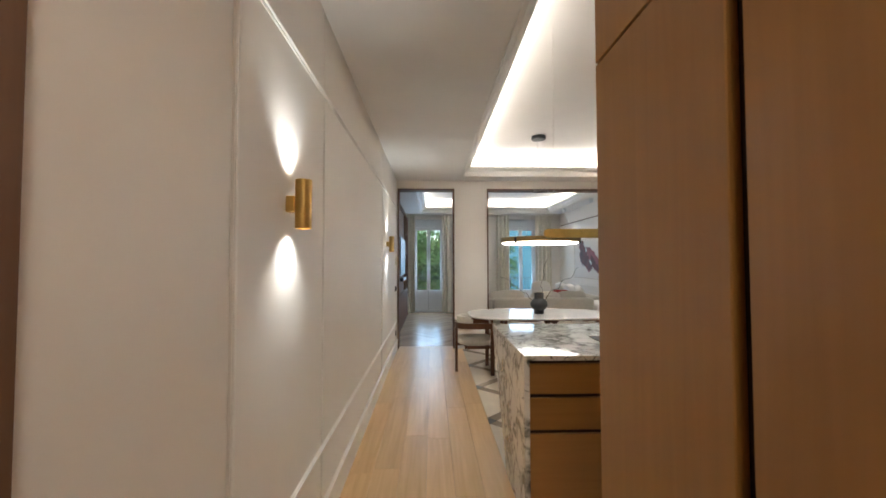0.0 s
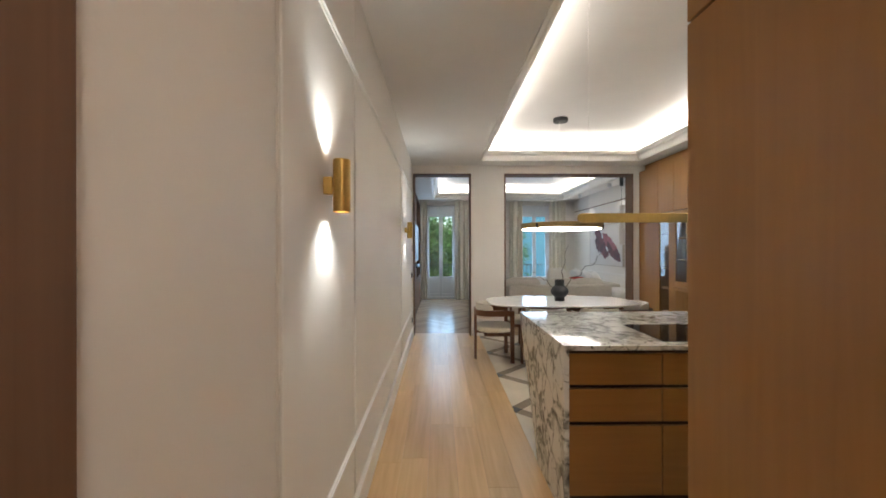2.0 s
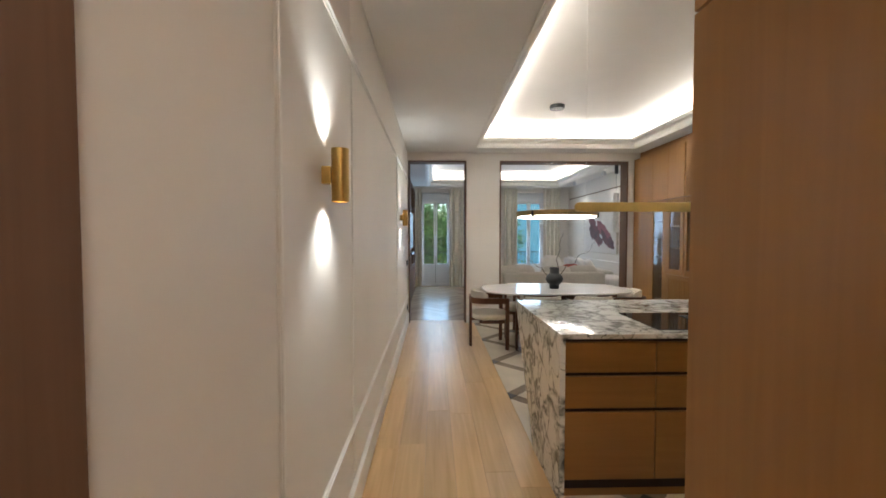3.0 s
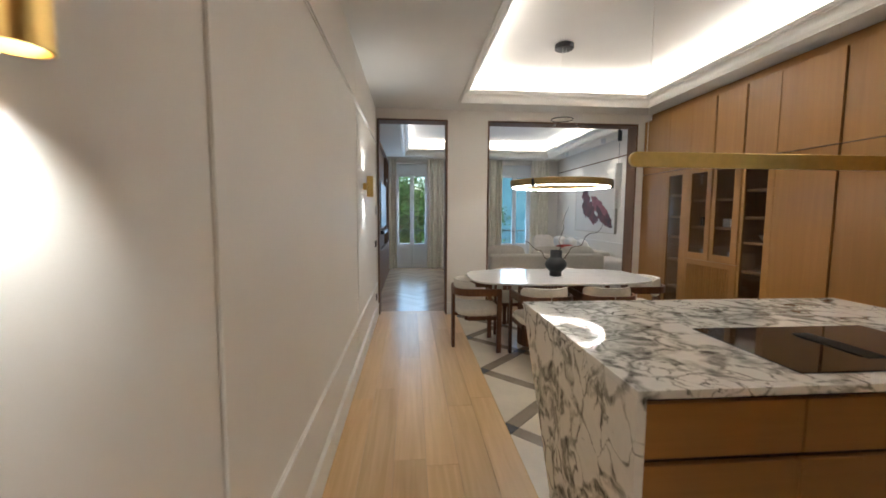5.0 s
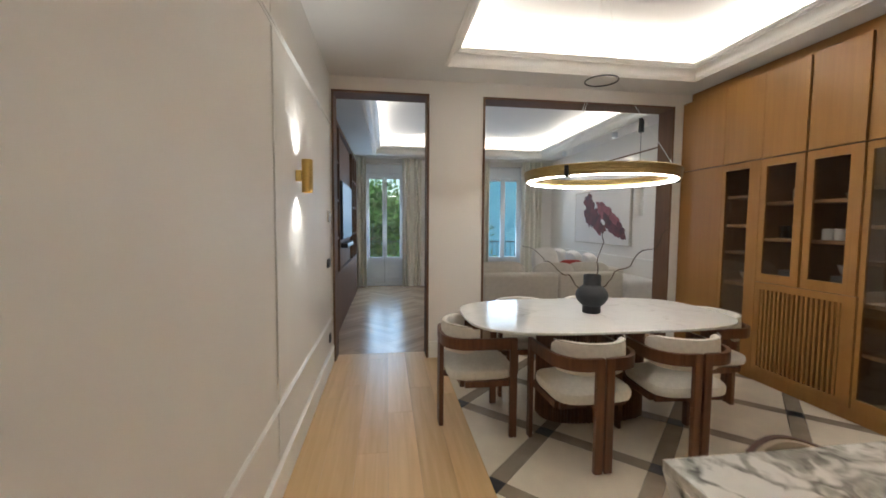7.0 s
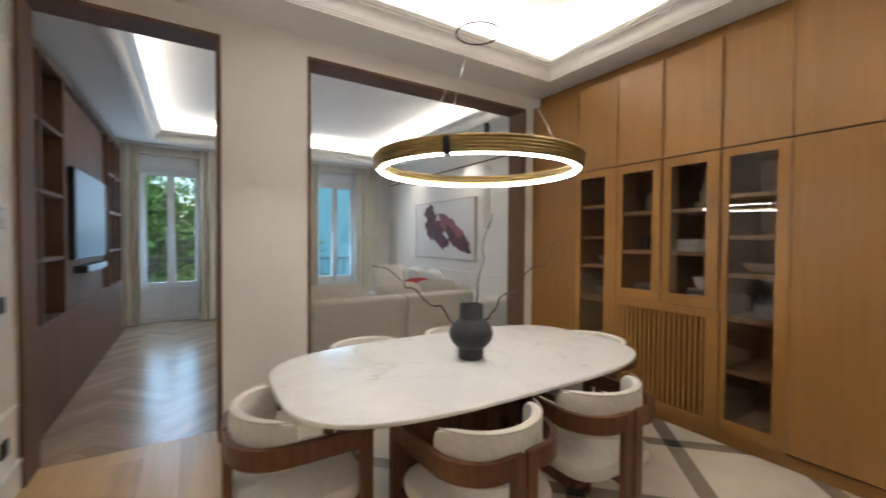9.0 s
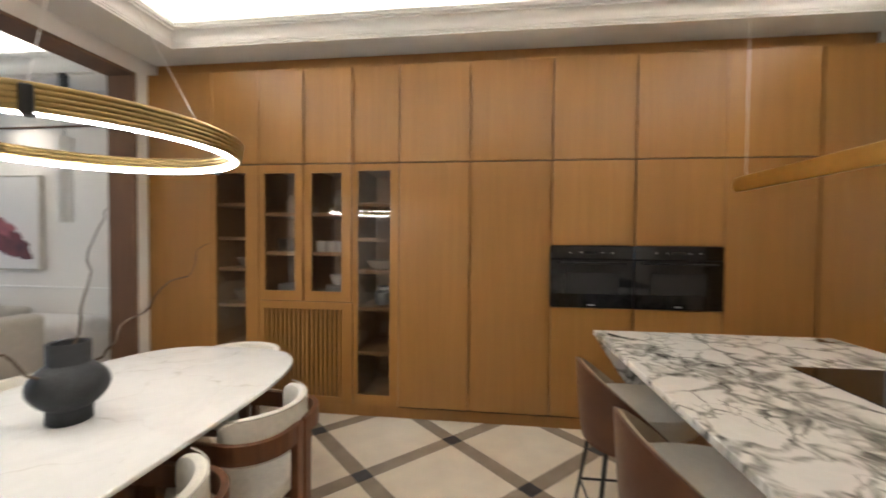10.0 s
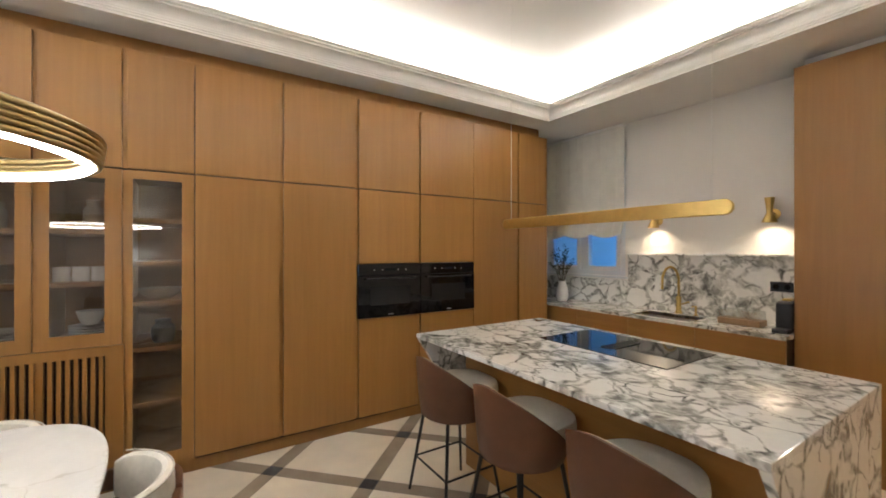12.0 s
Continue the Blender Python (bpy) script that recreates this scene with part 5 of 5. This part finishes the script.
def chair(m):
    c = thing("dining_chair", m, "walnut dining chair with bent arms and cream bouclé seat", "chair", "chairs round the table")
    for s in (-1, 1):
        part("arm", ribbon(bmesh.new(), arc_path(s), 0.608, 0.682, 0.024), WALNUT, c, "bent walnut armrest", True)
        soften(part("back_leg", B(*sorted((s * 0.006, s * 0.056)), -0.270, -0.238, 0.0, 0.680), WALNUT, c), 0.004)
        soften(part("front_leg", B(*sorted((s * 0.244, s * 0.272)), 0.180, 0.230, 0.0, 0.680), WALNUT, c), 0.004)
        part("seat_rail", B(*sorted((s * 0.215, s * 0.240)), -0.12, 0.205, 0.345, 0.385), WALNUT, c)
    part("front_rail", B(-0.244, 0.244, 0.190, 0.214, 0.345, 0.385), WALNUT, c)
    part("cross_rail", B(-0.215, 0.215, -0.15, -0.12, 0.345, 0.385), WALNUT, c)
    part("back_rail", B(-0.02, 0.02, -0.240, -0.148, 0.35, 0.38), WALNUT, c)
    sc = part("seat", cushion_bm(0.50, 0.47, 0.085, 4.2), BOUCLE, c, "cream bouclé seat cushion", True)
    sc.location = (0, 0.005, 0.385)
    # padded back following the bend
    pts = []
    R = 0.225
    for i in range(25):
        a = radians(-80 + 160 * i / 24)
        pts.append((R * math.sin(a), -0.005 - R * math.cos(a) * 0.98))
    bm, rows = bmesh.new(), []
    for i, (x, y) in enumerate(pts):
        f = i / 24
        e = 1 - 0.35 * abs(2 * f - 1) ** 8
        nx, ny = x / math.hypot(x, y), y / math.hypot(x, y)
        row = []
        for k in range(12):
            t = 2 * math.pi * k / 12
            ct, s2 = math.cos(t), math.sin(t)
            w = 0.024 * math.copysign(abs(ct) ** 0.6, ct) * e
            h = 0.100 * math.copysign(abs(s2) ** 0.55, s2) * e
            row.append(bm.verts.new((x + nx * w, y + ny * w, 0.660 + h)))
        rows.append(row)
    for a, b in zip(rows, rows[1:]):
        for k in range(12):
            bm.faces.new((a[k], a[(k + 1) % 12], b[(k + 1) % 12], b[k]))
    bm.faces.new(rows[0])
    bm.faces.new(rows[-1][::-1])
    bk = part("backrest", bm, BOUCLE, c, "curved cream padded backrest", True)
    edge = []
    for x, y in pts:
        q = math.hypot(x, y)
        edge.append((x + x / q * 0.019, y + y / q * 0.019, 0.753))
    part("piping", tube(bmesh.new(), edge[1:-1], 0.003, 6), LINEN, bk, "thin piping along the top edge")
    return c


ch = chair(pose(1.255, 4.935, 0, 0, 0, 2))
for x, y, rz in ((1.90, 4.94, -3), (0.665, 5.39, -90), (2.52, 5.42, 90), (1.22, 5.97, 180), (1.88, 5.97, 178)):
    copy_thing(ch, pose(x, y, 0, 0, 0, rz))

# ring pendant over the table
RC, RZ, RR = (1.578, 5.385), 1.772, 0.532
rp = thing("ring_pendant", pose(*RC, RZ), "large ring pendant of stacked brass tubes with a lit rim", "pendant lamp")
def circle(r, z, n=96):
    return [(r * math.cos(2 * math.pi * i / n), r * math.sin(2 * math.pi * i / n), z) for i in range(n)]
for k, (dr, z) in enumerate(((0.0, 0.046), (-0.002, 0.032), (-0.004, 0.018), (-0.006, 0.004), (-0.008, -0.010), (-0.022, 0.040), (-0.024, 0.024), (-0.026, 0.008))):
    part("brass_ring", tube(bmesh.new(), circle(RR + dr, z), 0.0085, 10, True), OLDBRASS, rp, "", True)
part("light_rim", ribbon(bmesh.new(), [(x, y) for x, y, _ in circle(RR - 0.030, 0)], -0.023, -0.012, 0.011, True), LED, rp, "glowing white rim")
for k in range(3):
    a = radians(100 + 120 * k)
    q = part("clip", B(-0.028, 0.014, -0.014, 0.014, -0.030, 0.046, bev=0.004), BLACK, rp, "black metal clip")
    q.matrix_basis = pose(RR * math.cos(a), RR * math.sin(a), 0, 0, 0, math.degrees(a))
    part("cable", tube(bmesh.new(), [(RR * math.cos(a), RR * math.sin(a), 0.04), (0.115 * math.cos(a), 0.115 * math.sin(a), 0.71)], 0.0016, 6), TRIM, rp)
    part("upper_cable", tube(bmesh.new(), [(0.115 * math.cos(a), 0.115 * math.sin(a), 0.71), (0.02 * math.cos(a), 0.02 * math.sin(a), 1.442)], 0.0012, 6), TRIM, rp)
part("spreader_ring", tube(bmesh.new(), circle(0.115, 0.71, 48), 0.005, 8, True), BLACK, rp, "small black spreader ring", True)
part("canopy", lathe(bmesh.new(), [(0.0, 1.440), (0.095, 1.440), (0.098, 1.445), (0.098, 1.486), (0.0, 1.486)], n=36), BLACK, rp, "round black ceiling canopy", True)

# ---- floors ----
def clip_poly(poly, x0, x1, y0, y1):
    for ax, v, s in ((0, x0, 1), (0, x1, -1), (1, y0, 1), (1, y1, -1)):
        out = []
        for i, p in enumerate(poly):
            q = poly[(i + 1) % len(poly)]
            a, b = s * (p[ax] - v), s * (q[ax] - v)
            if a >= 0:
                out.append(p)
            if (a > 0 > b) or (a < 0 < b):
                f = a / (a - b)
                out.append((p[0] + (q[0] - p[0]) * f, p[1] + (q[1] - p[1]) * f))
        poly = out
        if len(poly) < 3:
            return []
    return poly


def poly_area(p):
    return abs(sum(p[i][0] * p[(i + 1) % len(p)][1] - p[(i + 1) % len(p)][0] * p[i][1] for i in range(len(p)))) / 2


FX0 = 0.605
fl1 = thing("floor_tiles", pose(0, 0, 0), "cream stone floor with taupe bands and black insets", "floor", kind="structure")
A, HB, J = 0.5035, 0.052, 0.0012
ox, oy = 3.130, 4.163
for i in range(-7, 4):
    for j in range(-9, 8):
        cx, cy = ox + A * i, oy + A * j
        if (i + j) % 2 == 0:
            shapes = []
            r2 = (HB - J) * math.sqrt(2)
            shapes.append(("inset", [(cx + r2, cy), (cx, cy + r2), (cx - r2, cy), (cx, cy - r2)], INSET))
            for dx, dy in ((1, 1), (-1, 1)):
                u = (dx / math.sqrt(2), dy / math.sqrt(2))
                v = (-u[1], u[0])
                L0, L1, hw = HB + J, A * math.sqrt(2) - HB - J, HB - J
                shapes.append(("band", [(cx + u[0] * a + v[0] * b, cy + u[1] * a + v[1] * b) for a, b in ((L0, -hw), (L1, -hw), (L1, hw), (L0, hw))], BAND))
        else:
            r2 = A - (HB + J) * math.sqrt(2)
            shapes = [("tile", [(cx + r2, cy), (cx, cy + r2), (cx - r2, cy), (cx, cy - r2)], STONE)]
        for nm, poly, mt in shapes:
            p = clip_poly(poly, FX0, RX, KW, EW - 0.001)
            if p and poly_area(p) > 0.0006:
                mx, my = sum(q[0] for q in p) / len(p), sum(q[1] for q in p) / len(p)
                ob = part(nm, prism(bmesh.new(), [(x - mx, y - my) for x, y in p], -0.012, 0.0, 0.0008), mt, fl1)
                ob.location = (mx, my, 0)

fl2 = thing("floor_planks", pose(0, 0, 0), "honey oak plank floor along the corridor", "floor", kind="structure")
rng = random.Random(12)
edges = [LW - 0.02, -0.345, -0.155, 0.035, 0.225, 0.415, FX0 - 0.003]
for a, b in zip(edges, edges[1:]):
    y = -2.2 - rng.uniform(0, 1.2)
    while y < EW2:
        y2 = min(y + rng.uniform(1.4, 2.3), 7.0)
        if y2 - y < 0.05:
            break
        ob = part("plank", prism(bmesh.new(), [((a - b) / 2 + 0.0006, (y - y2) / 2 + 0.0006), ((b - a) / 2 - 0.0006, (y - y2) / 2 + 0.0006), ((b - a) / 2 - 0.0006, (y2 - y) / 2 - 0.0006), ((a - b) / 2 + 0.0006, (y2 - y) / 2 - 0.0006)], -0.012, 0.0, 0.0007), PLANK, fl2)
        ob.location = ((a + b) / 2, (y + y2) / 2, 0)
        y = y2
part("threshold", B(FX0, 3.26, EW, EW2 - 0.02, -0.012, 0.0), HERR, fl2, "oak threshold board")
part("border", B(FX0 - 0.0028, FX0 - 0.0006, -2.0, EW, -0.012, 0.001), BRASS, fl2, "thin metal edging strip")

fl3 = thing("floor_herringbone", pose(0, 0, 0), "pale oak herringbone parquet in the living room", "floor", kind="structure")
W_, L_ = 0.12, 0.60
c45 = math.sqrt(0.5)
for col in range(-14, 18):
    for k in range(-20, 46):
        for kind in (0, 1):
            # rows of herringbone in a grid turned by 45 degrees
            gx, gy = (k * W_ + col * L_ - 0, k * W_ - col * L_ + 0) if kind == 0 else (k * W_ + col * L_ + L_ - L_ , k * W_ - col * L_ + W_)
            r = (gx, gx + L_, gy, gy + W_) if kind == 0 else (gx, gx + W_, gy, gy + L_)
            corners = [(r[0], r[2]), (r[1], r[2]), (r[1], r[3]), (r[0], r[3])]
            q = [((x - y) * c45 + 1.0, (x + y) * c45 + 5.6) for x, y in corners]
            p = clip_poly(q, LLX, LRX, 7.001, LFAR + 0.11)
            if not p or poly_area(p) < 0.001:
                continue
            mx, my = sum(z[0] for z in p) / len(p), sum(z[1] for z in p) / len(p)
            ang = radians(45 if kind == 0 else 135) - math.pi / 2
            ca, sa = math.cos(-ang), math.sin(-ang)
            loc = [((x - mx) * ca - (y - my) * sa, (x - mx) * sa + (y - my) * ca) for x, y in p]
            ob = part("block", prism(bmesh.new(), loc, -0.012, -0.0005 + 0.0004 * ((col + k) % 2), 0.0006), HERR, fl3)
            ob.matrix_basis = pose(mx, my, 0, 0, 0, math.degrees(ang))
